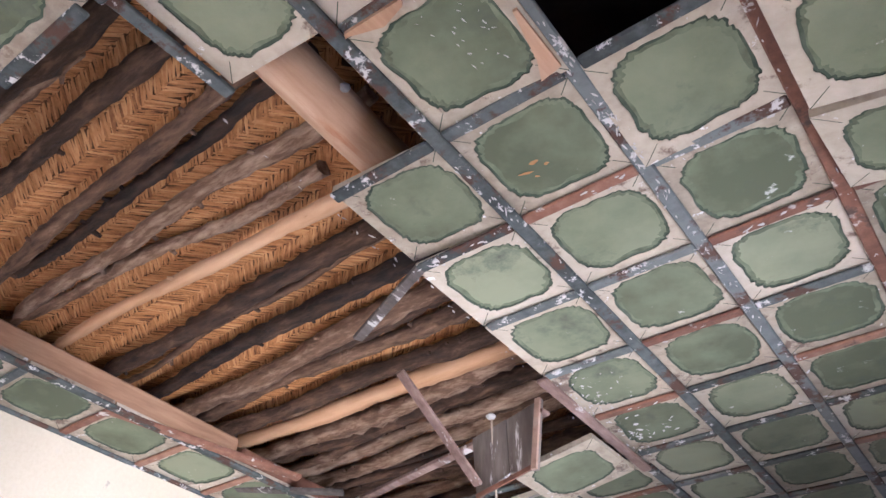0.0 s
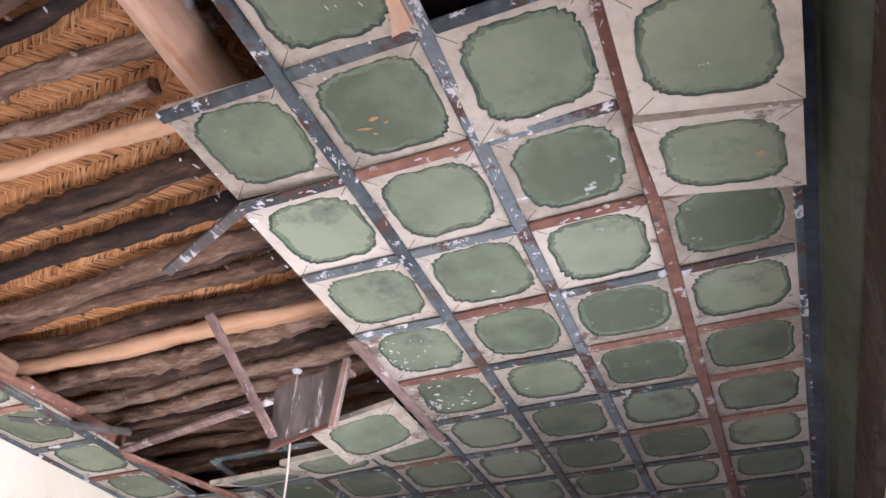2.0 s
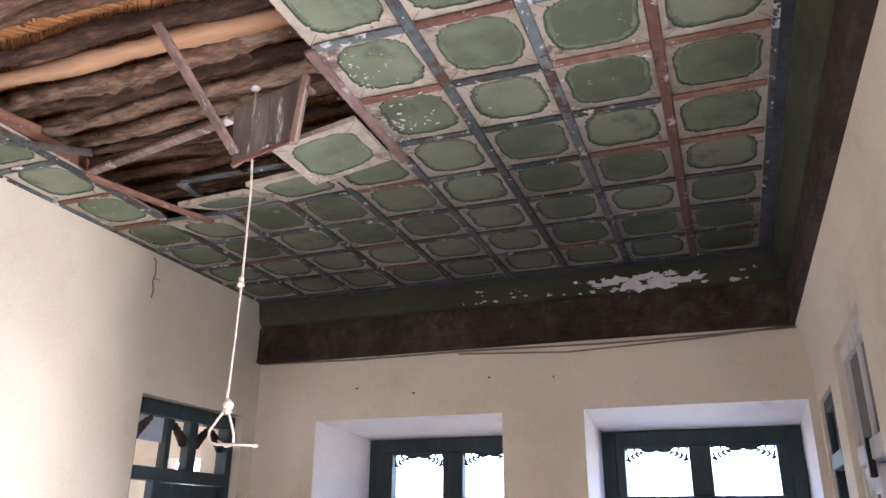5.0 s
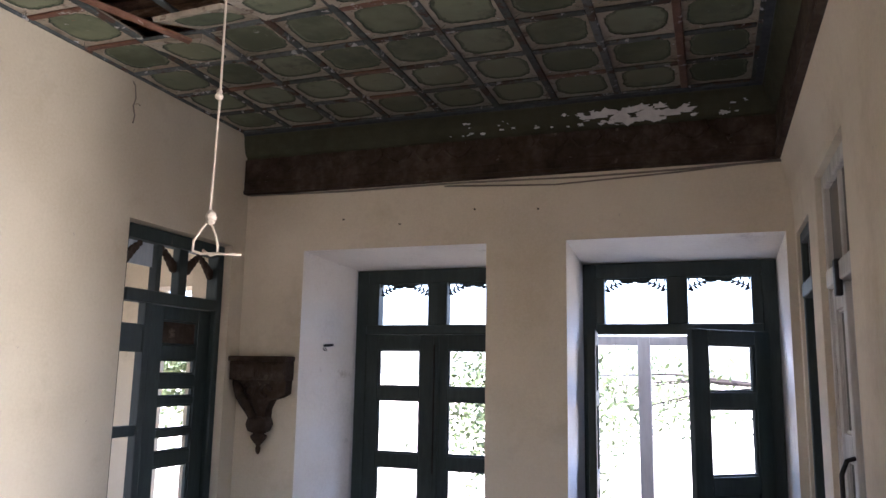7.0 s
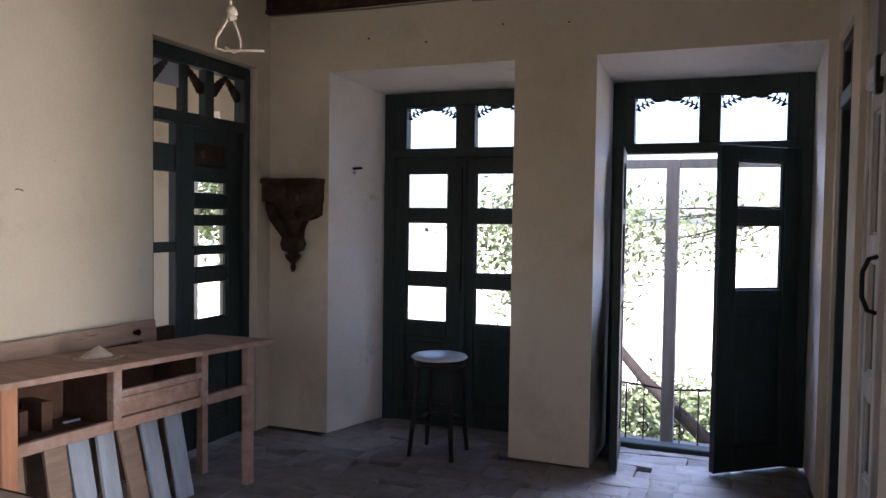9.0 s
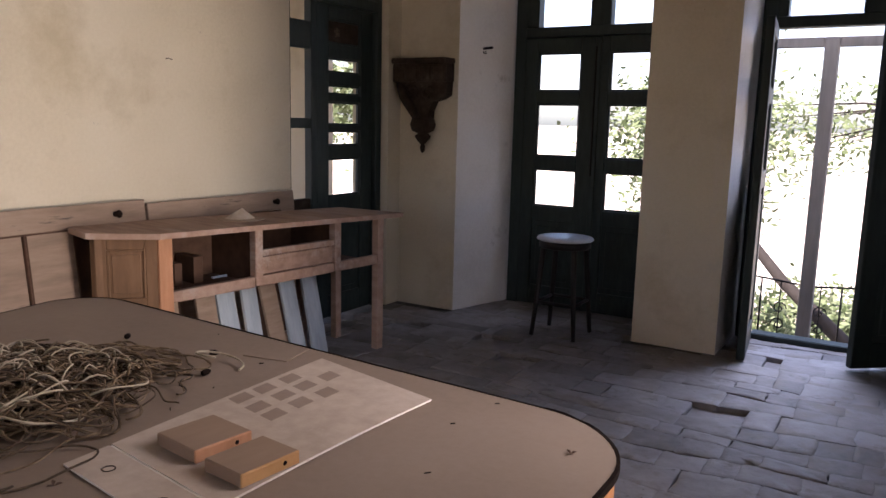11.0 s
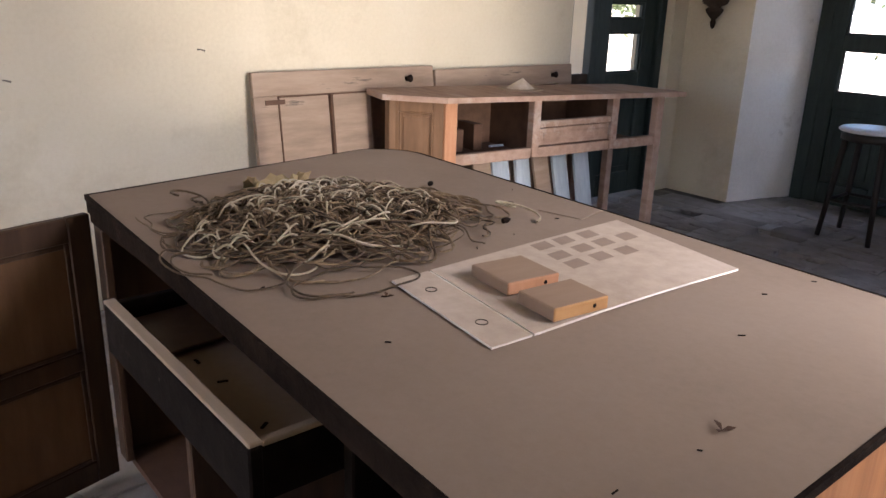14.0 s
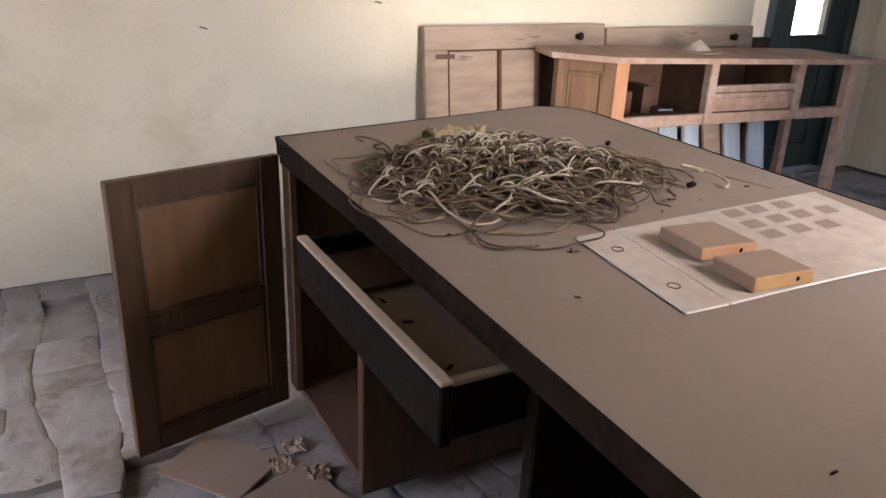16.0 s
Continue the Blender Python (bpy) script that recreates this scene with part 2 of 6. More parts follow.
# scuffed wood, near black: the desk front's lack of light is in the colour
SCUFFED = material("scuffed_unlit_desk_front", [(0.0039, 0.0029, 0.0026), (0.0097, 0.0072, 0.0059), (0.0228, 0.0175, 0.0143)], 0.85, specular=0.06, grain=22, mottle=5, bump=0.25,
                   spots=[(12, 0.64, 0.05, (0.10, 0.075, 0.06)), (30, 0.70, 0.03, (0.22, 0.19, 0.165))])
CARD = material("dusty_cardboard", [(0.36, 0.275, 0.205), (0.46, 0.365, 0.28), (0.55, 0.45, 0.355)], 0.85, grain=30, mottle=3, bump=0.06,
                spots=[(7, 0.64, 0.12, (0.62, 0.54, 0.45))])
CARD_EDGE = material("clean_card_edge", [(0.60, 0.53, 0.44), (0.74, 0.68, 0.58)], 0.8, grain=30, bump=0.05)
PATCH = material("clear_patch_in_dust", [(0.23, 0.165, 0.118), (0.31, 0.232, 0.172)], 0.7, grain=30, mottle=6, bump=0.05)
BLOCK_TOP = material("dusty_softwood_block", [(0.25, 0.165, 0.105), (0.33, 0.225, 0.15)], 0.85, grain=30, stretch=(1, 0.2, 1), mottle=3, bump=0.08)
BLOCK_SIDE = material("orange_softwood_end", [(0.34, 0.175, 0.065), (0.48, 0.27, 0.115)], 0.75, grain=30, mottle=5, bump=0.1)
OLD_WOOD = material("dusty_pinkish_wood", [(0.19, 0.115, 0.080), (0.31, 0.205, 0.15), (0.42, 0.30, 0.235)], 0.8, grain=20, stretch=(1, 0.2, 1), mottle=2.5, bump=0.15,
                    spots=[(4, 0.54, 0.14, (0.40, 0.335, 0.285)), (14, 0.66, 0.05, (0.14, 0.10, 0.08))])
WARM_WOOD = material("orange_brown_pine", [(0.25, 0.105, 0.048), (0.40, 0.195, 0.10), (0.52, 0.29, 0.17)], 0.65, grain=20, stretch=(1, 1, 0.2), mottle=2.5, bump=0.12,
                     spots=[(6, 0.62, 0.1, (0.44, 0.33, 0.26))])
# dark tone for insides: the shade of cupboard and bays is in it
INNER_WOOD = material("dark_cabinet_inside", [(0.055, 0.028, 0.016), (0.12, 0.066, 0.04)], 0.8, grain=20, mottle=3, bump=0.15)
BOARD = material("grey_brown_old_board", [(0.1680, 0.1150, 0.0808), (0.2835, 0.2050, 0.1472), (0.3885, 0.2950, 0.2232)], 0.8, grain=22, stretch=(1, 0.15, 1), mottle=2.5, bump=0.2,
                 spots=[(3.5, 0.56, 0.14, (0.135, 0.115, 0.10)), (11, 0.63, 0.06, (0.085, 0.066, 0.052))])
BLUE_BOARD = material("faded_blue_plank_paint", [(0.24, 0.28, 0.32), (0.38, 0.43, 0.47), (0.52, 0.56, 0.59)], 0.75, grain=20, stretch=(1, 1, 0.2), mottle=3, bump=0.15, per_object=0.3,
                      spots=[(8, 0.64, 0.08, (0.30, 0.22, 0.17))])
CABLE = material("dirty_cable_sheath", [(0.036, 0.022, 0.012), (0.125, 0.082, 0.044), (0.270, 0.188, 0.108)], 0.7, grain=60, mottle=5, bump=0.1, island=0.4)
PALE_CABLE = material("pale_cable_sheath", [(0.28, 0.225, 0.14), (0.42, 0.35, 0.245), (0.54, 0.47, 0.355)], 0.75, grain=60, mottle=5, bump=0.1, island=0.3)
TWINE = material("cream_cotton_cord", [(0.42, 0.35, 0.26), (0.62, 0.55, 0.44)], 0.85, grain=120, mottle=30, bump=0.3)
IRON = material("dark_wrought_iron", [(0.010, 0.010, 0.011), (0.035, 0.032, 0.030)], 0.5, 0.7, grain=50, mottle=8, bump=0.15)
SEAT = material("worn_pale_seat", [(0.42, 0.43, 0.47), (0.60, 0.61, 0.64)], 0.35, grain=30, mottle=5, bump=0.05)
BLACK_WOOD = material("black_brown_stool_wood", [(0.008, 0.006, 0.005), (0.025, 0.018, 0.014)], 0.5, grain=30, mottle=4, bump=0.1)
PAPER = material("crumpled_paper", [(0.30, 0.24, 0.185), (0.46, 0.39, 0.32)], 0.9, grain=30, mottle=8, bump=0.2)
YELLOW_PAPER = material("yellowed_wrapping_paper", [(0.26, 0.185, 0.09), (0.36, 0.27, 0.145)], 0.85, grain=30, mottle=8, bump=0.2)
DOOR_PANEL = material("dull_brown_door_panel", [(0.095, 0.050, 0.024), (0.160, 0.088, 0.044), (0.230, 0.132, 0.072)], 0.6, grain=20, stretch=(1, 1, 0.2), mottle=2.5, bump=0.12, spots=[(4, 0.60, 0.14, (0.20, 0.14, 0.095))])
WIRE = material("grey_wall_wire", [(0.13, 0.11, 0.09), (0.25, 0.22, 0.18)], 0.7, grain=40, bump=0.0)
LEAF = material("garden_leaf", [(0.07, 0.095, 0.035), (0.11, 0.14, 0.06), (0.18, 0.21, 0.11)], 0.55, grain=4, mottle=1.2, bump=0.0, island=0.5)
TRUNK = material("garden_tree_bark", [(0.018, 0.014, 0.012), (0.045, 0.036, 0.031)], 0.9, grain=14, stretch=(1, 1, 0.3), mottle=3, bump=0.6)
GROUND = material("sunlit_dry_garden_soil", [(0.27, 0.22, 0.16), (0.42, 0.36, 0.28), (0.50, 0.44, 0.35)], 0.95, grain=3, mottle=0.3, bump=0.2)
FAR_WALL = material("pale_rendered_wall", [(0.60, 0.56, 0.49), (0.74, 0.70, 0.63)], 0.9, grain=6, mottle=0.8, bump=0.1)
BRICK = material("red_brick", [(0.22, 0.085, 0.055), (0.36, 0.155, 0.105)], 0.85, grain=20, mottle=5, bump=0.3, per_object=0.3)
POST = material("grey_weathered_post", [(0.16, 0.14, 0.12), (0.30, 0.27, 0.24)], 0.85, grain=20, stretch=(1, 1, 0.15), mottle=3, bump=0.3)
GLASS = glass_material()
# opaque glass, its dark colour standing in for the unlit passage behind
DIM_GLASS = material("dusty_opaque_dark_glass", [(0.010, 0.012, 0.012), (0.024, 0.026, 0.025)], 0.18, grain=6, mottle=2, bump=0.02, specular=0.5, spots=[(9, 0.64, 0.10, (0.07, 0.07, 0.065))])


# ---- mesh tools ----
def box(bm, x0, y0, z0, x1, y1, z1, m=None, slot=0, bevel=0.0):
    """A box between two corners, moved by the matrix m, with its edges cut by bevel."""
    b = min(bevel, 0.45 * min(abs(x1 - x0), abs(y1 - y0), abs(z1 - z0)))
    xs, ys, zs = (x0, x1), (y0, y1), (z0, z1)
    if b <= 0:
        v = [bm.verts.new((x, y, z)) for x in xs for y in ys for z in zs]
        for f in ((0, 1, 3, 2), (4, 6, 7, 5), (0, 4, 5, 1), (2, 3, 7, 6), (0, 2, 6, 4), (1, 5, 7, 3)):
            bm.faces.new([v[i] for i in f]).material_index = slot
    else:
        v = {}
        for i in (0, 1):
            for j in (0, 1):
                for k in (0, 1):
                    p = (xs[i], ys[j], zs[k])
                    s = (b if i == 0 else -b, b if j == 0 else -b, b if k == 0 else -b)
                    for a in range(3):
                        q = [p[c] + (0 if c == a else s[c]) for c in range(3)]
                        v[i, j, k, a] = bm.verts.new(q)
        for a in range(3):
            o = [c for c in range(3) if c != a]
            for e in (0, 1):
                key = []
                for p, q in ((0, 0), (1, 0), (1, 1), (0, 1)):
                    t = [0, 0, 0]
                    t[a], t[o[0]], t[o[1]] = e, p, q
                    key.append(v[(*t, a)])
                bm.faces.new(key).material_index = slot
            for p in (0, 1):
                for q in (0, 1):
                    t0, t1 = [0, 0, 0], [0, 0, 0]
                    t0[o[0]] = t1[o[0]] = p
                    t0[o[1]] = t1[o[1]] = q
                    t1[a] = 1
                    bm.faces.new([v[(*t0, o[0])], v[(*t1, o[0])], v[(*t1, o[1])], v[(*t0, o[1])]]).material_index = slot
        for i in (0, 1):
            for j in (0, 1):
                for k in (0, 1):
                    bm.faces.new([v[i, j, k, a] for a in range(3)]).material_index = slot
        v = list(v.values())
    if m is not None:
        for w in v:
            w.co = m @ w.co
    return v


def tube(bm, points, radius, sides=8, slot=0, cap=True):
    """A round bar along points; radius is one number or one for each point."""
    pts = [Vector(p) for p in points]
    rad = [radius] * len(pts) if isinstance(radius, (int, float)) else radius
    rings, side = [], None
    for i, p in enumerate(pts):
        along = (pts[min(i + 1, len(pts) - 1)] - pts[max(i - 1, 0)]).normalized()
        if side is None:
            side = along.orthogonal().normalized()
        else:
            side = side - along * side.dot(along)
            side = side.normalized() if side.length > 1e-6 else along.orthogonal().normalized()
        up = along.cross(side)
        rings.append([bm.verts.new(p + rad[i] * (math.cos(a) * side + math.sin(a) * up)) for a in (2 * math.pi * k / sides for k in range(sides))])
    for a, b in zip(rings, rings[1:]):
        for k in range(sides):
            f = bm.faces.new((a[k], a[(k + 1) % sides], b[(k + 1) % sides], b[k]))
            f.material_index, f.smooth = slot, True
    if cap:
        bm.faces.new(rings[0][::-1]).material_index = slot
        bm.faces.new(rings[-1]).material_index = slot
    return [v for r in rings for v in r]


def prism(bm, outline, z0, z1, slot=0, side_slot=None, m=None, bottom=True):
    """An upright block over an outline of (x, y)."""
    lo, hi = [bm.verts.new((x, y, z0)) for x, y in outline], [bm.verts.new((x, y, z1)) for x, y in outline]
    bm.faces.new(hi).material_index = slot
    if bottom:
        bm.faces.new(lo[::-1]).material_index = slot
    for k in range(len(outline)):
        j = (k + 1) % len(outline)
        bm.faces.new((lo[k], lo[j], hi[j], hi[k])).material_index = slot if side_slot is None else side_slot
    if m is not None:
        for v in lo + hi:
            v.co = m @ v.co
    return lo + hi


def lathe(bm, profile, centre, sides=16, slot=0, m=None):
    """A turned shape from (radius, height) pairs about an upright axis."""
    rings = [[bm.verts.new((centre[0] + r * math.cos(2 * math.pi * k / sides), centre[1] + r * math.sin(2 * math.pi * k / sides), centre[2] + z)) for k in range(sides)] for r, z in profile]
    for a, b in zip(rings, rings[1:]):
        for k in range(sides):
            f = bm.faces.new((a[k], a[(k + 1) % sides], b[(k + 1) % sides], b[k]))
            f.material_index, f.smooth = slot, True
    bm.faces.new(rings[0][::-1]).material_index = slot
    bm.faces.new(rings[-1]).material_index = slot
    if m is not None:
        for r in rings:
            for v in r:
                v.co = m @ v.co


def mesh_object(name, bm, mats, parent=None):
    bmesh.ops.recalc_face_normals(bm, faces=bm.faces)
    me = bpy.data.meshes.new(name)
    bm.to_mesh(me)
    bm.free()
    for mat in mats if isinstance(mats, (list, tuple)) else [mats]:
        me.materials.append(mat)
    ob = new(name, me)
    ob.parent = parent
    return ob


def part(name, bm, mats, parent, label=""):
    return tagged(mesh_object(name, bm, mats, parent), label)


def thing(name, label, category, group="", kind="", at=(0, 0, 0), rz=0):
    """An Empty that stands at the base of a thing and carries its parts."""
    ob = new(name)
    ob.empty_display_size = 0.05
    ob.matrix_basis = pose(*at, 0, 0, rz)
    return tagged(ob, label, category, group, kind)


def structure(name, bm, mats, label, category):
    return tagged(mesh_object(name, bm, mats), label, category, kind="structure")


def boxes(*rows, bevel=0.0):
    bm = bmesh.new()
    for r in rows:
        box(bm, *r, bevel=bevel)
    return bm


rng = random.Random(7)
LEFT, RIGHT, FRONT, BACK, TOP = -2.65, 0.80, 5.08, -1.2, 3.24


# ---- walls and floor ----
def faced(ob, axis, sign, slot):
    """Gives the slot to all faces that do not look along the axis: the reveals of an opening."""
    for f in ob.data.polygons:
        f.material_index = 0 if f.normal[axis] * sign > 0.9 else slot


def wall_across(name, x0, x1, y0, y1, z1, openings, label):
    """A wall along y with rectangular openings (y0, y1, z0, z1)."""
    bm = bmesh.new()
    y = y0
    for a, b, lo, hi in sorted(openings):
        box(bm, x0, y, 0, x1, a, z1)
        if lo > 0:
            box(bm, x0, a, 0, x1, b, lo)
        box(bm, x0, a, hi, x1, b, z1)
        y = b
    box(bm, x0, y, 0, x1, y1, z1)
    return structure(name, bm, PLASTER, label, "wall")


WALL_TOP = 3.72
wall_across("wall_left", LEFT - 0.3, LEFT, BACK - 0.3, FRONT, WALL_TOP, [(3.97, 4.93, 0, 2.43)], "cream plastered wall with scuffs and nail marks")
# the opening nearest the camera is unseen, assumed to admit side light
wall_across("wall_right", RIGHT, RIGHT + 0.28, BACK - 0.3, FRONT, WALL_TOP, [(4.47, 5.0, 0, 2.37), (3.45, 4.2, 0, 2.47), (1.85, 2.68, 0, 2.35)],
            "cream plastered wall pierced by narrow doorways")

bm = bmesh.new()
prism(bm, [(-2.95, 5.08), (-2.19, 5.08), (-2.045, 5.58), (-2.045, 5.68), (-2.95, 5.68)], 0, 2.40)
prism(bm, [(-0.925, 5.08), (-0.435, 5.08), (-0.425, 5.68), (-0.935, 5.68)], 0, 2.40)
prism(bm, [(0.757, 5.08), (1.10, 5.08), (1.10, 5.68), (0.74, 5.68)], 0, 2.40)
lintel = [(5.08, 2.40), (5.68, 2.32), (5.68, WALL_TOP), (5.08, WALL_TOP)]
a, b = [bm.verts.new((-2.95, y, z)) for y, z in lintel], [bm.verts.new((1.10, y, z)) for y, z in lintel]
bm.faces.new(a), bm.faces.new(b)
for k in range(4):
    bm.faces.new((a[k], a[(k + 1) % 4], b[(k + 1) % 4], b[k]))
wall_window = structure("wall_window", bm, [PLASTER, REVEAL], "thick cream wall with whitewashed window reveals", "wall")
faced(wall_window, 1, -1, 1)

# fillet shaped to fit the camera's view, bridging cornice and wall plane
bm = bmesh.new()
ends = [[bm.verts.new((x, y, z)) for x, z in ((RIGHT - 0.052, 2.802), (RIGHT + 0.002, 2.802), (RIGHT + 0.002, 2.50), (RIGHT - 0.010, 2.62), (RIGHT - 0.038, 2.755))] for y in (BACK, FRONT)]
bm.faces.new(ends[0]), bm.faces.new(ends[1])
for k in range(5):
    bm.faces.new((ends[0][k], ends[0][(k + 1) % 5], ends[1][(k + 1) % 5], ends[1][k]))
structure("plaster_ledge", bm, PLASTER, "plaster fillet under the side wall's cornice, shaped to fit the view", "trim")
# opening is made up, sized so that sun on the floor brightens the ceiling
structure("wall_back", boxes((-2.95, BACK - 0.3, 0, -1.75, BACK, WALL_TOP), (-0.60, BACK - 0.3, 0, 1.1, BACK, WALL_TOP), (-1.75, BACK - 0.3, 2.25, -0.60, BACK, WALL_TOP)), PLASTER, "unseen plain back wall with an opening added to let sun in", "wall")
# the rooms beyond the doorways
# the large west opening is unseen, added to brighten the neighbouring room
structure("wall_next_room", boxes((-4.9, 5.20, 0, -3.60, 5.5, WALL_TOP), (-3.60, 5.20, 2.2, -2.95, 5.5, WALL_TOP), (-4.9, 1.5, 0, -4.6, 2.1, WALL_TOP), (-4.9, 4.3, 0, -4.6, 5.2, WALL_TOP), (-4.9, 2.1, 2.3, -4.6, 4.3, WALL_TOP), (-4.6, 1.5, 0, -2.95, 1.8, WALL_TOP)),
          PLASTER, "cream walls of the neighbouring room", "wall")
# near-black colour stands in for the passage's lack of light
structure("wall_passage", boxes((2.6, 3.25, 0, 2.8, 5.6, WALL_TOP), (1.1, 5.4, 0, 2.6, 5.6, WALL_TOP), (1.08, 3.1, 0, 2.8, 3.25, WALL_TOP)), EARTH_AND_UNLIT, "side passage walls, coloured dark to stand for an unlit room", "wall")
structure("roof", boxes((-4.9, BACK - 0.3, WALL_TOP, 2.8, 5.72, WALL_TOP + 0.25)), EARTH_AND_UNLIT, "dark earth and timber roof over the room", "roof")

structure("ground_floor_bed", boxes((-4.9, BACK - 0.3, -0.30, 2.8, 5.9, -0.033)), SOIL, "trodden soil bed under the paving", "floor")


# ---- doors and windows ----
def glazed_leaf(name, parent, w, h, panes, mat, thick=0.045):
    """A door leaf that hangs from its own origin and reaches along +x: stiles, rails, panes of glass and a solid lower panel."""
    leaf = new(name)
    leaf.empty_display_size = 0.05
    leaf.parent = parent
    x0, x1 = panes[0][0], panes[0][1]
    part("stile", boxes((0, -thick / 2, 0, x0, thick / 2, h), bevel=0.004), mat, leaf)
    part("stile", boxes((x1, -thick / 2, 0, w, thick / 2, h), bevel=0.004), mat, leaf)
    level = h
    for _, _, lo, hi in panes:
        part("rail", boxes((x0, -thick / 2, hi, x1, thick / 2, level), bevel=0.004), mat, leaf)
        bm = boxes((x0, -0.012, lo, x0 + 0.012, 0.012, hi), (x1 - 0.012, -0.012, lo, x1, 0.012, hi), (x0 + 0.012, -0.012, lo, x1 - 0.012, 0.012, lo + 0.012), (x0 + 0.012, -0.012, hi - 0.012, x1 - 0.012, 0.012, hi), bevel=0.003)
        part("glazing_bead", bm, mat, leaf)
        level = lo
    part("rail", boxes((x0, -thick / 2, level - 0.10, x1, thick / 2, level), bevel=0.004), mat, leaf)
    bm = boxes((x0, -0.010, 0.14, x1, 0.010, level - 0.10), (x0 + 0.035, -0.017, 0.18, x1 - 0.035, 0.017, level - 0.14), bevel=0.005)
    part("lower_panel", bm, mat, leaf)
    part("rail", boxes((x0, -thick / 2, 0, x1, thick / 2, 0.14), bevel=0.004), mat, leaf)
    return leaf


def sawn_leaf(bm, x, z, turn, length, width, y):
    """A flat pointed leaf sawn from thin board."""
    co, si = math.cos(turn), math.sin(turn)
    rim = [(0, 0), (0.25, 0.42), (0.55, 0.5), (0.82, 0.28), (1, 0), (0.82, -0.28), (0.55, -0.5), (0.25, -0.42)]
    lo, hi = [[bm.verts.new((x + co * u * length - si * v * width, y + s, z + si * u * length + co * v * width)) for u, v in rim] for s in (-0.005, 0.005)]
    bm.faces.new(lo), bm.faces.new(hi)
    for q in range(8):
        bm.faces.new((lo[q], lo[(q + 1) % 8], hi[(q + 1) % 8], hi[q]))


def carved_corner(bm, x, z, sx, y):
    """A sawn leaf spray that fills the upper corner of a pane, with gaps between its leaves."""
    stem = [(0.004, -0.062), (0.022, -0.046), (0.042, -0.034), (0.066, -0.024), (0.092, -0.014), (0.118, -0.004)]
    tube(bm, [(x + sx * u, y, z + v) for u, v in stem], 0.0048, 6)
    for u, v, turn, length, width in ((0.006, -0.058, -20, 0.034, 0.016), (0.018, -0.050, -50, 0.030, 0.014), (0.016, -0.050, 95, 0.030, 0.014), (0.036, -0.038, -35, 0.036, 0.016),
                                      (0.040, -0.036, 80, 0.028, 0.013), (0.060, -0.027, -25, 0.036, 0.016), (0.066, -0.024, 70, 0.022, 0.012), (0.086, -0.017, -15, 0.036, 0.015), (0.108, -0.008, -10, 0.034, 0.013)):
        a = radians(turn)
        sawn_leaf(bm, x + sx * u, z + v, a if sx > 0 else math.pi - a, length, width, y)
    for k in range(3):
        box(bm, min(x + sx * (0.004 + 0.05 * k), x + sx * (0.014 + 0.05 * k)), y - 0.005, z - 0.010, max(x + sx * (0.004 + 0.05 * k), x + sx * (0.014 + 0.05 * k)), y + 0.005, z + 0.012)


def french_window(name, x0, x1, top_panes, label):
    win = thing(name, label, "window", kind="structure")
    y0, y1, head = 5.585, 5.665, 2.325
    bm = boxes((x0, y0, 0, x0 + 0.085, y1, head), (x1 - 0.085, y0, 0, x1, y1, head), bevel=0.005)
    part("window_frame", bm, GREEN, win)
    xm0, xm1 = top_panes[0][1], top_panes[1][0]
    bm = boxes((x0 + 0.085, y0, 2.228, x1 - 0.085, y1, head), (x0 + 0.085, y0 - 0.015, 1.872, x1 - 0.085, y1, 1.938), (xm0, y0, 1.938, xm1, y1, 2.228), bevel=0.005)
    box(bm, x0 + 0.085, y0, 1.938, top_panes[0][0], y1, 2.228)
    box(bm, top_panes[1][1], y0, 1.938, x1 - 0.085, y1, 2.228)
    part("transom_frame", bm, GREEN, win)
    for a, b in top_panes:
        bm = bmesh.new()
        m = 0.5 * (a + b)
        box(bm, a, y0 + 0.02, 2.219, b, y0 + 0.032, 2.228)
        for k in range(9):
            u = m + 0.022 * (k - 4)
            drop = 0.016 + 0.010 * abs(math.sin(0.8 * (k - 4)))
            box(bm, u - 0.0112, y0 + 0.02, 2.219 - drop * (1 if abs(k - 4) < 4 else 0.5), u + 0.0112, y0 + 0.031, 2.2195, bevel=0.002)
        carved_corner(bm, a, 2.212, 1, y0 + 0.026)
        carved_corner(bm, b, 2.212, -1, y0 + 0.026)
        part("carved_spray", bm, GREEN, win)
    return win


win1 = french_window("window_1", -2.03, -0.936, [(-1.858, -1.49), (-1.349, -0.99)], "dark green French window with small panes, closed")
for px, flip in ((-1.952, False), (-1.418, True)):
    leaf = glazed_leaf("window_leaf", win1, 0.530 if not flip else 0.395, 1.865, [(0.095, 0.410, 1.507, 1.764), (0.095, 0.410, 1.062, 1.422), (0.095, 0.410, 0.711, 0.973)] if not flip else
                       [(0.076, 0.390, 1.507, 1.764), (0.076, 0.390, 1.062, 1.422), (0.076, 0.390, 0.711, 0.973)], GREEN)
    leaf.matrix_basis = pose(px, 5.615, 0.005)
    if not flip:
        for lo, hi in ((1.507, 1.764), (1.062, 1.422), (0.711, 0.973)):
            part("pane", boxes((0.107, -0.002, lo + 0.012, 0.398, 0.002, hi - 0.012)), GLASS, leaf).visible_shadow = False
part("astragal", boxes((-1.44, 5.575, 0.01, -1.40, 5.594, 1.865), bevel=0.004), GREEN, win1)
bm = bmesh.new()
tube(bm, [(-1.43, 5.57, 0.95), (-1.43, 5.57, 1.80)], 0.007)
part("bolt", bm, IRON, win1, "long dark iron bolt")

win2 = french_window("window_2", -0.42, 0.738, [(-0.283, 0.10), (0.226, 0.595)], "dark green French window with one leaf wide open")
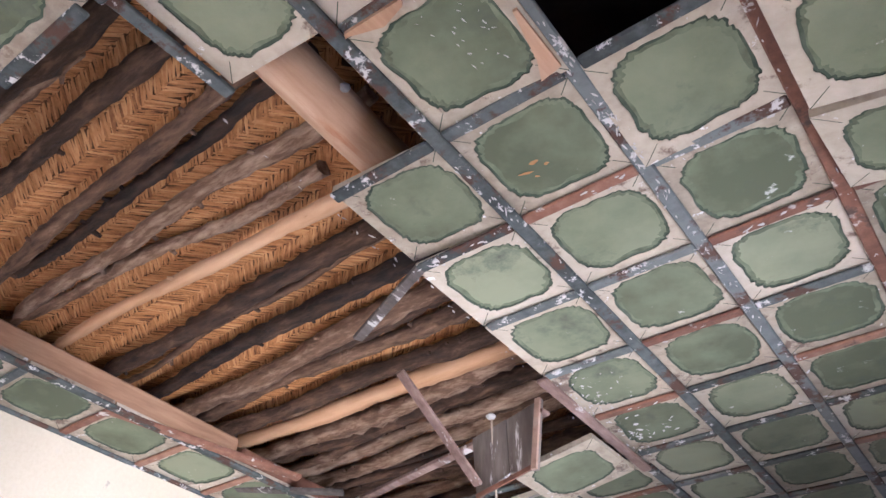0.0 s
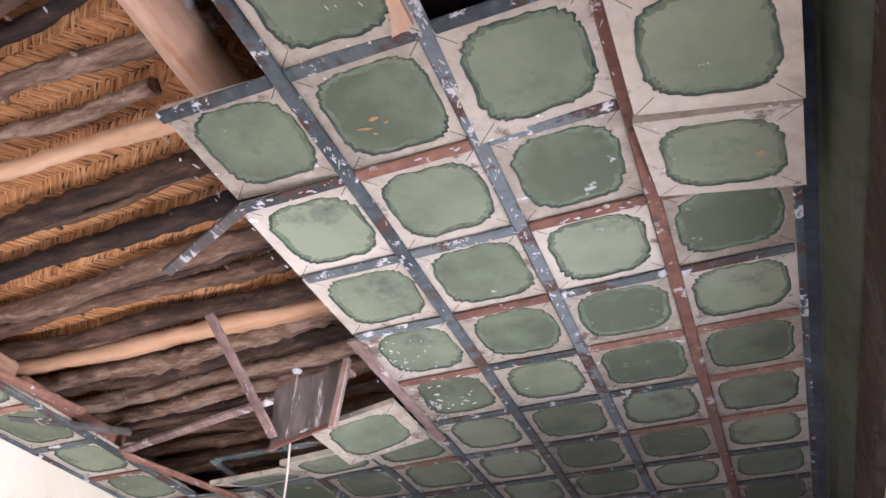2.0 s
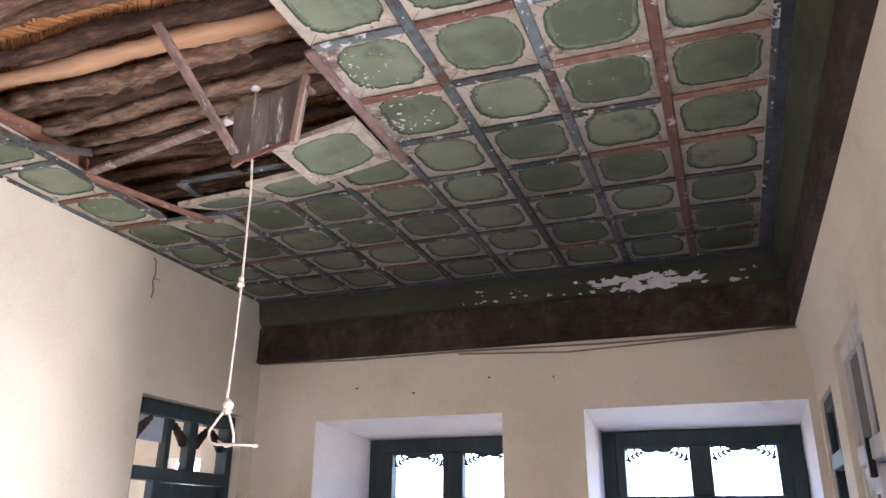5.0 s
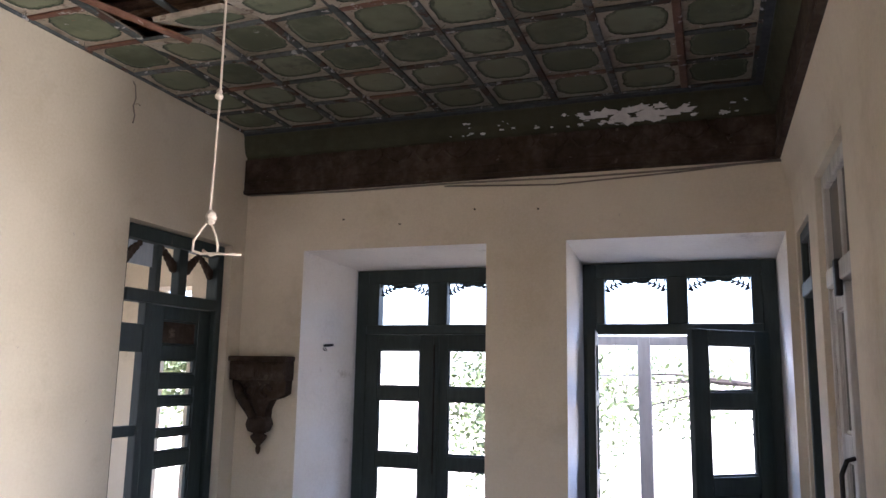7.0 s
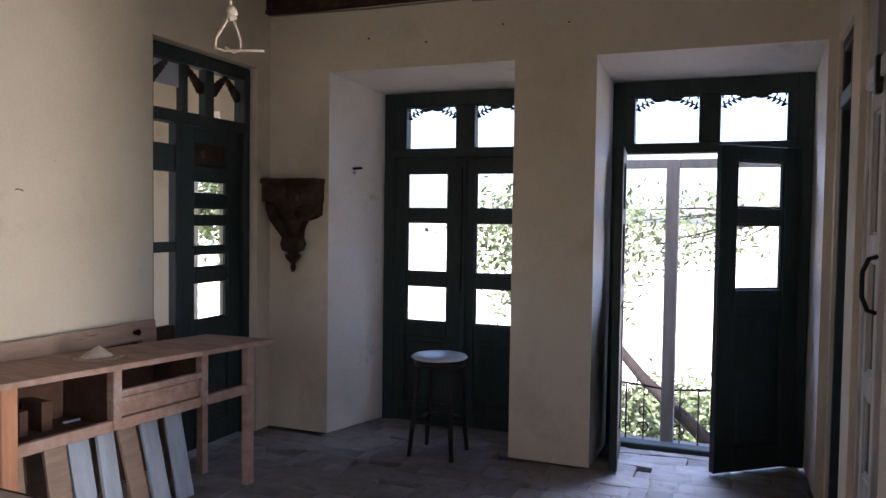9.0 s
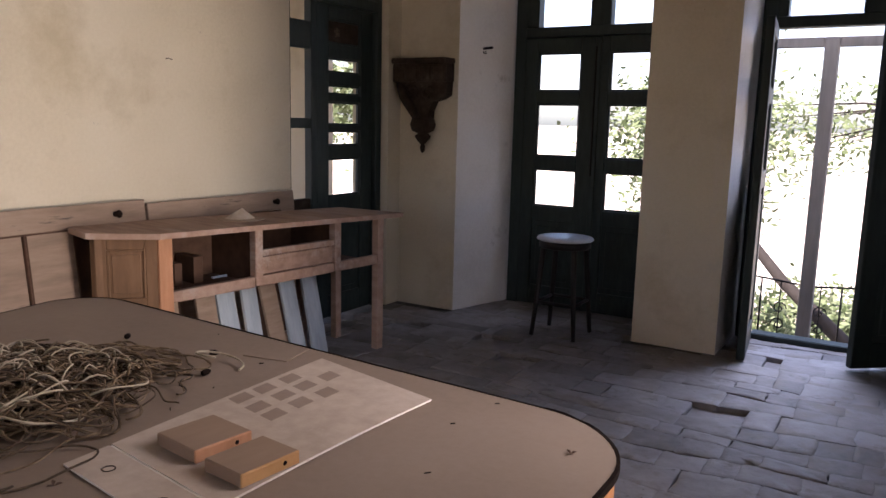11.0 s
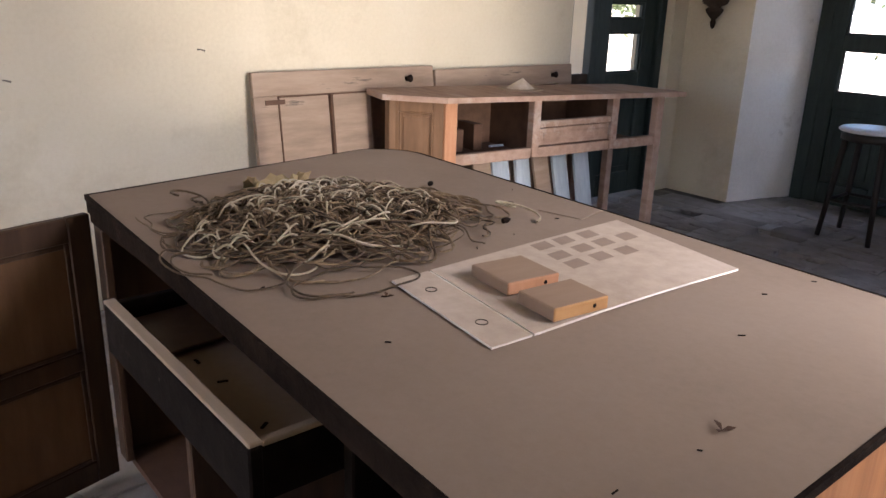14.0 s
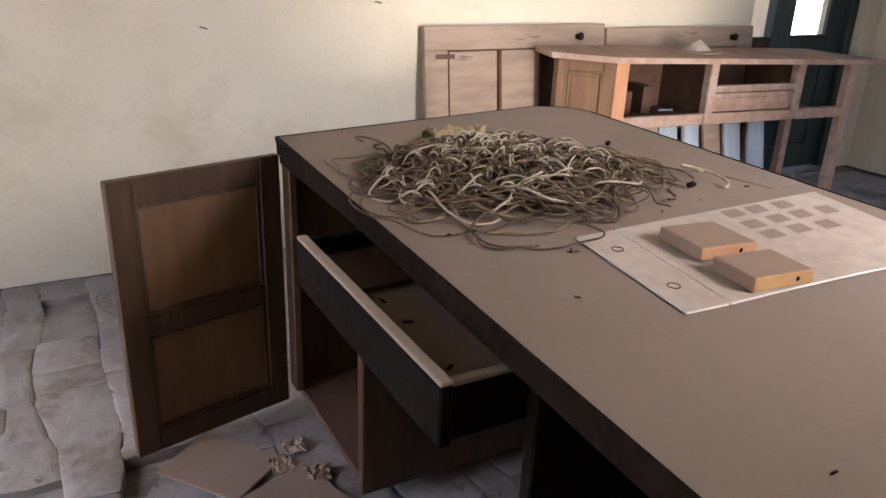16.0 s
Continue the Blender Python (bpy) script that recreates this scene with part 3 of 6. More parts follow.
leaf = glazed_leaf("open_leaf", win2, 0.54, 1.865, [(0.10, 0.44, 1.511, 1.782), (0.10, 0.44, 1.045, 1.421)], GREEN)
leaf.matrix_basis = pose(-0.345, 5.57, 0.01, 0, 0, -84)
leaf = glazed_leaf("ajar_leaf", win2, 0.56, 1.865, [(0.115, 0.445, 1.511, 1.782), (0.115, 0.445, 1.045, 1.421)], GREEN)
leaf.matrix_basis = pose(0.665, 5.575, 0.02, 0, 0, 180 + 40)
# unseen strip added only to block light under the closed leaves
structure("leak_stop", boxes((-1.944, 5.645, -0.03, -1.022, 5.70, 0.06), bevel=0.005), GREEN, "strip added behind the closed French window to stop light leaking", "sill")
structure("door_sill", boxes((-0.335, 5.59, -0.02, 0.655, 5.70, 0.035), bevel=0.006), GREEN, "worn timber sill of the open French window", "sill")

# the doorway to the neighbouring room
door1 = thing("door_1", "dark green glazed door with uneven panes, in a carved frame", "door", kind="structure")
fx = -2.75
bm = boxes((fx - 0.04, 3.975, 0, fx + 0.05, 4.035, 2.42), (fx - 0.04, 4.865, 0, fx + 0.05, 4.925, 2.42), (fx - 0.04, 4.035, 2.34, fx + 0.05, 4.865, 2.42), (fx - 0.04, 4.035, 1.985, fx + 0.06, 4.865, 2.055), bevel=0.006)
part("door_frame", bm, GREEN, door1)
part("mullion", boxes((fx - 0.03, 4.235, 0, fx + 0.03, 4.285, 1.985), bevel=0.005), GREEN, door1)
part("mullion", boxes((fx - 0.03, 4.30, 2.055, fx + 0.03, 4.34, 2.34), bevel=0.005), GREEN, door1)
part("mullion", boxes((fx - 0.03, 4.50, 2.055, fx + 0.03, 4.58, 2.34), bevel=0.005), GREEN, door1)
for lo, hi in ((0.0, 0.80), (1.23, 1.29), (1.70, 1.86)):
    part("side_rail", boxes((fx - 0.02, 4.035, lo, fx + 0.02, 4.235, hi), bevel=0.004), GREEN if lo else FRIEZE, door1)
bm = bmesh.new()
for y, s in ((4.04, 1), (4.86, -1), (4.495, -1), (4.585, 1)):
    for k in range(5):
        r = 0.040 - 0.005 * k
        lathe(bm, [(r * 0.5, 0), (r, 0.006), (r, 0.018), (r * 0.5, 0.024)], (0, 0, 0), 10, m=Matrix.Translation((fx - 0.012, y + s * (0.02 + 0.028 * k), 2.325 - 0.03 * (4 - k) * 0.8)) @ pose(0, 0, 0, 0, 90, 0))
part("carved_spray", bm, FRIEZE, door1, "dark carved corner sprays")
leaf = glazed_leaf("door_leaf", door1, 0.565, 1.97, [(0.115, 0.44, 1.74, 1.89), (0.115, 0.44, 1.565, 1.655), (0.115, 0.44, 1.43, 1.49), (0.115, 0.44, 1.24, 1.385), (0.115, 0.44, 1.11, 1.205), (0.115, 0.40, 0.785, 1.03)], GREEN)
leaf.matrix_basis = pose(fx, 4.29, 0.01, 0, 0, 90)
part("blind_pane", boxes((0.116, -0.006, 1.741, 0.439, 0.006, 1.889)), FRIEZE, leaf, "dark board in place of the top pane")
part("transom_pane", boxes((fx - 0.01, 4.04, 2.20, fx, 4.29, 2.335)), BLUE_BOARD, door1, "blue-grey board behind the transom")


def side_door(name, y0, y1, top, transom, x, panes, label, leaves, gap, paint):
    """A narrow painted doorway in the side wall."""
    d = thing(name, label, "door", kind="structure")
    bm = boxes((x, y0, 0, x + 0.07, y0 + 0.05, top), (x, y1 - 0.05, 0, x + 0.07, y1, top), (x, y0 + 0.05, top - 0.06, x + 0.07, y1 - 0.05, top), (x - 0.01, y0 + 0.05, transom, x + 0.07, y1 - 0.05, transom + 0.075), bevel=0.005)
    part("door_frame", bm, paint, d)
    ym = 0.5 * (y0 + y1)
    part("mullion", boxes((x + 0.01, ym - 0.018, transom + 0.075, x + 0.05, ym + 0.018, top - 0.06), bevel=0.004), paint, d)
    for a, b in ((y0 + 0.05, ym - 0.018), (ym + 0.018, y1 - 0.05)):
        part("pane", boxes((x + 0.024, a + 0.001, transom + 0.076, x + 0.030, b - 0.001, top - 0.061)), DIM_GLASS, d, "dusty transom pane, coloured dark for the unlit passage")
    if leaves:
        w = 0.5 * (y1 - y0 - 0.1)
        for k in (0, 1):
            leaf = glazed_leaf("door_leaf", d, w - 0.004, transom - 0.01, panes, paint, 0.04)
            for a, b, lo, hi in panes:
                part("pane", boxes((a + 0.013, -0.003, lo + 0.013, b - 0.013, 0.003, hi - 0.013)), DIM_GLASS, leaf, "dusty pane, coloured dark for the unlit passage")
            leaf.matrix_basis = pose(x + 0.03, y0 + 0.052 + k * w, 0.005, 0, 0, 90 - gap * (1 - k))
    return d


d2 = side_door("door_2", 4.475, 4.995, 2.365, 2.02, 0.815, None, "narrow doorway with a dark green frame, standing open", False, 0, GREEN)
d3 = side_door("door_3", 3.455, 4.195, 2.465, 1.98, 0.825, [(0.07, 0.245, 1.40, 1.88), (0.07, 0.245, 0.86, 1.30), (0.07, 0.245, 0.45, 0.76)], "pair of worn grey glazed doors with an iron pull", True, 4, PALE_DOOR)
bm = bmesh.new()
tube(bm, [(0.835, 3.84, 1.33), (0.805, 3.84, 1.32), (0.785, 3.84, 1.27), (0.785, 3.84, 1.18), (0.805, 3.84, 1.13), (0.835, 3.84, 1.12)], 0.009)
part("door_pull", bm, IRON, d3, "dark iron pull handle")
part("latch", boxes((0.80, 3.80, 1.92, 0.826, 3.845, 2.06), bevel=0.004), IRON, d3, "dark iron latch")


# ---- ceiling ----
XS = [-2.65, -2.28, -1.92, -1.56, -1.20, -0.83, -0.47, -0.105, 0.265, 0.63]
YS = [1.40 + 0.357 * k for k in range(-7, 11)]
QUARTER = [(1.0, 0.0), (1.0, 0.42), (0.975, 0.54), (0.93, 0.58), (0.925, 0.67), (0.895, 0.75), (0.835, 0.79), (0.80, 0.855), (0.72, 0.88), (0.68, 0.935), (0.58, 0.96), (0.48, 1.0), (0.25, 1.0)]


def field_outline():
    q = QUARTER
    full = list(q) + [(-x, y) for x, y in ([(0.0, 1.0)] + q[::-1])] + [(-x, -y) for x, y in q[1:]] + [(x, -y) for x, y in ([(0.0, 1.0)] + q[::-1])[:-1]]
    return full


OUTLINE = field_outline()


def ceiling_panel(bm, x0, y0, x1, y1, z, m=None):
    """A square coffer panel: a sunk green field with a cusped outline, a dirty line round it, and a proud cream border in four mitred strips."""
    cx, cy, hw, hh = 0.5 * (x0 + x1), 0.5 * (y0 + y1), 0.5 * (x1 - x0), 0.5 * (y1 - y0)
    made = []
    pts, ph = [], rng.uniform(0, 6.28)
    for x, y in OUTLINE:
        j = 1 + rng.uniform(-0.03, 0.03) + 0.02 * math.sin(3 * x + ph) + 0.02 * math.sin(4 * y + 2 * ph)
        pts.append((x * hw * 0.785 * j, y * hh * 0.785 * j))
    fine = []
    for p, q in zip(pts, pts[1:] + pts[:1]):
        s = 1 + rng.uniform(-0.022, 0.022)
        fine += [p, (0.5 * (p[0] + q[0]) * s, 0.5 * (p[1] + q[1]) * s)]
    pts = fine
    def ring(scale, dz):
        r = [bm.verts.new((cx + x * scale, cy + y * scale, z + dz)) for x, y in pts]
        made.extend(r)
        return r
    reach = [rng.uniform(0.80, 0.93) for _ in pts]
    reach = [0.25 * reach[k - 1] + 0.5 * reach[k] + 0.25 * reach[(k + 1) % len(pts)] for k in range(len(pts))]
    clear = [bm.verts.new((cx + x * r, cy + y * r, z + 0.0045)) for (x, y), r in zip(pts, reach)]
    made.extend(clear)
    tight = [rng.uniform(0.925, 0.968) for _ in pts]
    inner = [bm.verts.new((cx + x * r, cy + y * r, z + 0.0045)) for (x, y), r in zip(pts, tight)]
    made.extend(inner)
    line, lip, edge = ring(0.998, 0.0045), ring(1.0, 0.0015), ring(1.02, 0.0)
    f = bm.faces.new(clear)
    f.material_index = 0
    n = len(pts)
    outer = []
    for x, y in pts:
        s = min(hw / max(abs(x), 1e-6), hh / max(abs(y), 1e-6))
        outer.append(bm.verts.new((cx + x * s, cy + y * s, z)))
    made.extend(outer)
    for k in range(n):
        j = (k + 1) % n
        for a, b, slot in ((clear, inner, 6), (inner, line, 2), (line, lip, 2), (lip, edge, 1), (edge, outer, 1)):
            bm.faces.new((a[k], a[j], b[j], b[k])).material_index = slot
        x0k, x0j = outer[k].co, outer[j].co
        if abs(x0k.x - x0j.x) > 1e-4 and abs(x0k.y - x0j.y) > 1e-4:
            sx = max((x0k.x, x0j.x), key=lambda v: abs(v - cx))
            sy = max((x0k.y, x0j.y), key=lambda v: abs(v - cy))
            c = bm.verts.new((sx, sy, z))
            made.append(c)
            bm.faces.new((outer[k], outer[j], c)).material_index = 1
    back = [bm.verts.new((x, y, z + 0.022)) for x, y in ((x0, y0), (x1, y0), (x1, y1), (x0, y1))]
    front = [bm.verts.new((x, y, z)) for x, y in ((x0, y0), (x1, y0), (x1, y1), (x0, y1))]
    made += back + front
    bm.faces.new(back).material_index = 3
    for k in range(4):
        bm.faces.new((front[k], front[(k + 1) % 4], back[(k + 1) % 4], back[k])).material_index = 1
    for sx, sy in ((1, 1), (1, -1), (-1, 1), (-1, -1)):
        # the open mitre at each corner
        p, q = Vector((cx + sx * hw, cy + sy * hh, z - 0.0012)), Vector((cx + sx * hw * 0.70, cy + sy * hh * 0.70, z - 0.0012))
        d = Vector((sy, -sx, 0)) * 0.0008
        vs = [bm.verts.new(v) for v in (p + d, p - d, q - d, q + d)]
        made += vs
        bm.faces.new(vs).material_index = 2
    if m is not None:
        for v in made:
            v.co = m @ v.co


def present(i, k):
    """Whether the coffer in column i and row k still hangs."""
    y = YS[k]
    if i < 0 or i > 8 or k < 0 or k >= len(YS) - 1:
        return False
    if 1 <= i <= 4 and 0.66 < y < (3.3, 3.1, 3.1, 2.8)[i - 1]:
        return False
    return not (i in (5, 7) and 1.0 < y < 1.1)


def hung(x0, y0, x1, y1, rx, ry, dz):
    c = Matrix.Translation((0.5 * (x0 + x1), 0.5 * (y0 + y1), TOP))
    return Matrix.Translation((0, 0, dz)) @ c @ pose(0, 0, 0, rx, ry, 0) @ c.inverted()


bm = bmesh.new()
for i in range(9):
    for k in range(len(YS) - 1):
        if not present(i, k):
            continue
        x0, x1, y0, y1 = XS[i] + 0.004, XS[i + 1] - 0.004, YS[k] + 0.004, YS[k + 1] - 0.004
        rx, ry, dz = rng.uniform(-0.5, 0.5), rng.uniform(-0.5, 0.5), 0.0
        if i == 6 and 1.0 < y0 < 1.1:
            rx, ry, dz = 1.5, 3.0, -0.012
        if i == 5 and 0.6 < y0 < 0.75:
            rx, ry, dz = 0.0, 9.0, 0.070
        if i == 5 and 1.3 < y0 < 1.5:
            rx, ry, dz = 0.0, 4.0, 0.014
        if i == 4 and 2.8 < y0 < 2.9:
            rx, ry, dz = 1.0, -10.0, -0.108
        if i in (2, 3, 4) and 3.1 < y0 < 3.25:
            rx, ry, dz = ((19.0, -2.0, -0.062), (11.0, -4.0, -0.036), (5.0, -2.0, -0.020))[i - 2]
        if i == 1 and 3.4 < y0 < 3.6:
            rx, ry, dz = 5, 3, -0.02
        if i == 8 and 1.3 < y0 < 1.5:
            rx, ry, dz = 0.5, 14.0, -0.112
        if i == 8 and 1.7 < y0 < 1.8:
            rx, ry, dz = 10.5, 12.0, -0.086
        if i == 7 and 1.3 < y0 < 1.5:
            rx, ry, dz = -1.0, -2.0, -0.010
        ceiling_panel(bm, x0, y0, x1, y1, TOP, hung(x0, y0, x1, y1, rx, ry, dz))
BARE = {(7, 9), (8, 9), (7, 11), (8, 11), (8, 12), (7, 13), (8, 13), (6, 5), (7, 4)}
# battens: long ones over the joints along the room, short ones between them
for i in range(0, 10):
    x = XS[i]
    runs = [(BACK, YS[-1])]
    if i in (2, 3, 4):
        runs = [(BACK, 0.68), (3.19, YS[-1])]
    if i == 5:
        runs = [(BACK, 0.66), (3.30, YS[-1])]
    for a, b in runs:
        w = 0.020 if i not in (0, 9) else 0.016
        box(bm, x - w, a, TOP - 0.016, x + w, b, TOP - 0.001, slot=5 if i == 8 else 4, bevel=0.004)
for k, y in enumerate(YS):
    for i in range(9):
        if (present(i, k) or present(i, k - 1)) and (i, k) not in ((5, 6), (4, 11)):
            red = (i, k) in BARE or (i < 7 and (i, k) != (5, 7) and rng.random() < 0.22)
            tilt = Matrix.Translation((0, 0, rng.uniform(-0.003, 0)))
            box(bm, XS[i] + 0.021, y - 0.018, TOP - 0.014, XS[i + 1] - 0.021, y + 0.018, TOP - 0.001, m=tilt, slot=5 if red else 4, bevel=0.004)
ceiling = structure("ceiling", bm, [FIELD, BORDER, LINE, EARTH_AND_UNLIT, BATTEN, RED_BATTEN, GRIMY_FIELD], "broken coffered ceiling of green panels with cream borders", "ceiling")

# the cornice: an olive cove over a dark carved board
def cornice(name, along, label):
    bm = bmesh.new()
    prof = [(0.0, 3.245), (0.0, 3.224), (0.024, 3.219), (0.024, 3.206), (0.030, 3.203), (0.033, 3.17), (0.040, 3.13), (0.050, 3.095), (0.064, 3.072), (0.080, 3.062), (0.080, 3.048)]
    low = [(0.063, 3.045), (0.063, 2.885), (0.057, 2.880), (0.057, 2.872), (0.063, 2.868), (0.063, 2.83), (0.054, 2.825), (0.054, 2.806), (0.070, 2.803), (0.115, 2.803), (0.115, 3.245)]
    full = prof + low
    ends = [[bm.verts.new(along(s, d, z)) for d, z in full] for s in (0, 1)]
    for k in range(len(full)):
        j = (k + 1) % len(full)
        f = bm.faces.new((ends[0][k], ends[0][j], ends[1][j], ends[1][k]))
        f.material_index = 2 if k < 3 else 0 if k < len(prof) - 1 else 1
    bm.faces.new(ends[0]), bm.faces.new(ends[1])
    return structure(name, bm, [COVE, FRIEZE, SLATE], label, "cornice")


cornice("cornice_window_wall", lambda s, d, z: (LEFT + s * (0.80 - LEFT), 4.962 + d, z), "olive cove moulding over a smoke-dark carved board")
cornice("cornice_side_wall", lambda s, d, z: (0.635 + d * 1.55, BACK + s * (5.02 - BACK), z), "olive cove moulding and dark board along the side wall")
bm = bmesh.new()
for k in range(16):
    x = -2.5 + 0.2 * k
    for s in (-1, 1):
        tube(bm, [(x + s * 0.005, 5.026, 2.94), (x + s * 0.05, 5.025, 2.96), (x + s * 0.085, 5.025, 3.0), (x + s * 0.07, 5.025, 3.045), (x + s * 0.035, 5.025, 3.04), (x + s * 0.04, 5.025, 3.01)], [0.010, 0.009, 0.008, 0.007, 0.006, 0.004], 6)
tagged(mesh_object("frieze_carving", bm, FRIEZE), "dark carved scroll relief on the frieze", "trim", kind="structure")
bm = bmesh.new()
for k in range(110):
    x = rng.gauss(0.02, 0.15) if k < 62 else rng.uniform(-1.3, 0.6)
    s = rng.random() ** 1.5
    d, z = 0.036 + 0.030 * (1 - s), 3.150 - 0.070 * (1 - s)
    r = rng.uniform(0.006, 0.040) * (1 if k < 62 else 0.4)
    n, c = Vector((0, -0.72, -0.69)), Vector((x, 4.962 + d - 0.008, z - 0.004))
    u, v = Vector((1, 0, 0)), Vector((0, 0.69, -0.72))
    bm.faces.new([bm.verts.new(c + r * rng.uniform(0.5, 1.3) * (1.5 * math.cos(a) * u + 0.8 * math.sin(a) * v)) for a in (2 * math.pi * q / 15 for q in range(15))])
tagged(mesh_object("flaked_priming", bm, FLAKED), "patch of flaked white priming on the cornice", "trim", kind="stuff")


# ---- the roof seen through the hole ----
def roof_pole(y, x0, x1, z, r, mat, fresh=False, skew=0.0):
    bm = bmesh.new()
    n = 56
    ph, ps = rng.uniform(0, 6), rng.uniform(0, 6)
    bend = 0.010 if fresh else rng.uniform(0.012, 0.030)
    pts, rad = [], []
    for k in range(n + 1):
        a = k / n
        pts.append((x0 + (x1 - x0) * a, y + skew * (a - 0.5) + bend * math.sin(ph + 4.5 * a) + 0.5 * bend * math.sin(ps + 13 * a) + rng.uniform(-0.003, 0.003), z + 0.010 * math.sin(ps + 5 * a) + rng.uniform(-0.002, 0.002)))
        rad.append(r * (0.80 + 0.30 * a + 0.10 * math.sin(ph + 21 * a) + (rng.uniform(0, 0.22) if rng.random() < 0.2 and not fresh else 0)))
    for v in tube(bm, pts, rad, 12):
        v.co += Vector((rng.uniform(-1, 1), rng.uniform(-1, 1), rng.uniform(-1, 1))) * r * (0.04 if fresh else 0.17)
    for _ in range(1 if fresh else 5):
        k = rng.randrange(2, n - 1)
        p = Vector(pts[k])
        tube(bm, [p, p + Vector((rng.uniform(-0.03, 0.03), rng.choice((-1, 1)) * (r + rng.uniform(0.006, 0.02)), -rng.uniform(0.0, 0.02)))], [0.012, 0.006], 6)
    label = "pale stripped roof pole, recently replaced" if fresh else "weathered crooked roof pole with dark bark"
    return tagged(mesh_object("roof_pole", bm, mat), label, "roof pole", "poles under the reed matting")


y = 0.30
while y < 3.9:
    fresh = abs(y - 1.50) < 0.08 or abs(y - 2.47) < 0.06
    roof_pole(y, -2.66, -0.62 + rng.uniform(-0.03, 0.06), 3.455 + rng.uniform(-0.014, 0.012), rng.uniform(0.026, 0.046), FRESH if fresh else POLE, fresh, rng.uniform(-0.10, 0.10))
    if rng.random() < (0.4 if y < 2.0 else 0.8):
        roof_pole(y + rng.uniform(0.05, 0.085), -2.66 + rng.choice((0, 0, 0.5)), -0.75 + rng.uniform(-0.5, 0.1), 3.474, rng.uniform(0.014, 0.026), POLE, False, rng.uniform(-0.10, 0.10))
    y += rng.uniform(0.175, 0.225) if y < 2.0 else rng.uniform(0.105, 0.15)

verts, faces = [], []
j, yb = 0, 0.15
while yb < 4.0:
    x = -2.72
    w = 0.058
    lean = (1 if j % 2 else -1)
    while x < -0.64 + 0.03 * math.sin(5 * yb):
        s = rng.uniform(0.007, 0.012)
        z = 3.512 + rng.uniform(-0.0015, 0.0015)
        z2 = z + rng.uniform(-0.003, 0.003)
        e = rng.uniform(-0.006, 0.010)
        b = len(verts)
        dx = lean * w * 0.55
        yw = yb + 0.014 * math.sin(2.1 * x) + 0.006 * math.sin(9 * x + j)
        verts += [(x - dx, yw - e, z), (x - dx + s, yw - e, z + 0.001), (x + dx + s, yw + w + e, z2 + 0.001), (x + dx, yw + w + e, z2)]
        faces.append((b, b + 1, b + 2, b + 3))
        x += s + 0.0002
    yb += w
    j += 1
me = bpy.data.meshes.new("reed_matting")
me.from_pydata(verts, [], faces)
me.materials.append(REED)
tagged(new("reed_matting", me), "golden woven reed matting above the roof poles", "matting", kind="stuff")
structure("matting_backing", boxes((-2.72, 0.1, 3.527, -0.68, 4.1, 3.56)), REED_BACK, "dark packed reeds behind the matting", "matting")

bm = bmesh.new()
tube(bm, [(-0.722 + 0.012 * math.sin(3 * a), a, 3.414) for a in (0.2 + 0.3 * k for k in range(16))], [0.068 + 0.004 * math.sin(5 * k) for k in range(16)], 16)
for v in bm.verts:
    v.co += Vector((rng.uniform(-1, 1), 0, rng.uniform(-1, 1))) * 0.003
tagged(mesh_object("roof_beam", bm, BEAM), "stout pale stripped roof beam with reddish knots", "roof beam")
bm = boxes((-2.50, 0.9, 3.30, -2.37, 2.42, 3.41), bevel=0.012)
tagged(mesh_object("wall_plate", bm, BEAM), "pale squared timber resting along the wall", "roof beam")
bm = boxes((-2.46, 2.42, 3.285, -2.33, 3.05, 3.36), bevel=0.012)
tagged(mesh_object("wall_plate", bm, RED_BATTEN), "split dark timber along the wall", "roof beam")
bm = bmesh.new()
for k in range(9):
    x, y, z, r = -0.56 + rng.uniform(-0.10, 0.08), 1.2 + rng.uniform(-0.13, 0.16), 3.43 + rng.uniform(-0.03, 0.03), rng.uniform(0.008, 0.017)
    lathe(bm, [(r * 0.4, -r), (r, -r * 0.4), (r * 1.1, r * 0.3), (r * 0.5, r)], (x, y, z), 7)
tagged(mesh_object("roof_rubble", bm, STONE), "small stones wedged beside the beam", "rubble", kind="stuff")


def loose_batten(p, q, w, h, mat, label):
    p, q = Vector(p), Vector(q)
    bm = bmesh.new()
    m = look(p, q)
    n = (q - p).length
    box(bm, -w / 2, -h / 2, -n, w / 2, h / 2, 0, m=m, bevel=0.003)
    return tagged(mesh_object("loose_batten", bm, mat), label, "batten", "battens torn from the ceiling")


loose_batten((-0.832, 2.47, 3.226), (-0.832, 3.30, 3.214), 0.040, 0.016, STRIPPED, "flaking bare batten along the edge of the hole")
loose_batten((-0.838, 0.64, 3.300), (-0.838, 1.05, 3.322), 0.034, 0.016, BATTEN, "grey painted batten lifted with its panel")
loose_batten((-0.80, 1.755, 3.232), (-1.20, 1.93, 3.235), 0.034, 0.016, PEELED, "grey painted batten sticking out over the hole")
loose_batten((-1.335, 2.30, 3.345), (-1.255, 2.70, 3.03), 0.040, 0.016, STRIPPED, "splintered batten dangling from the broken ceiling")
loose_batten((-0.96, 2.72, 3.255), (-2.30, 3.0, 3.25), 0.044, 0.018, STRIPPED, "long peeling batten crossing the hole")
loose_batten((-2.34, 1.75, 3.245), (-2.08, 2.55, 3.20), 0.045, 0.018, RED_BATTEN, "bare broken batten at the edge of the hole")
loose_batten((-2.30, 2.95, 3.24), (-1.95, 3.50, 3.16), 0.045, 0.016, RED_BATTEN, "bare splintered batten drooping from the edge")
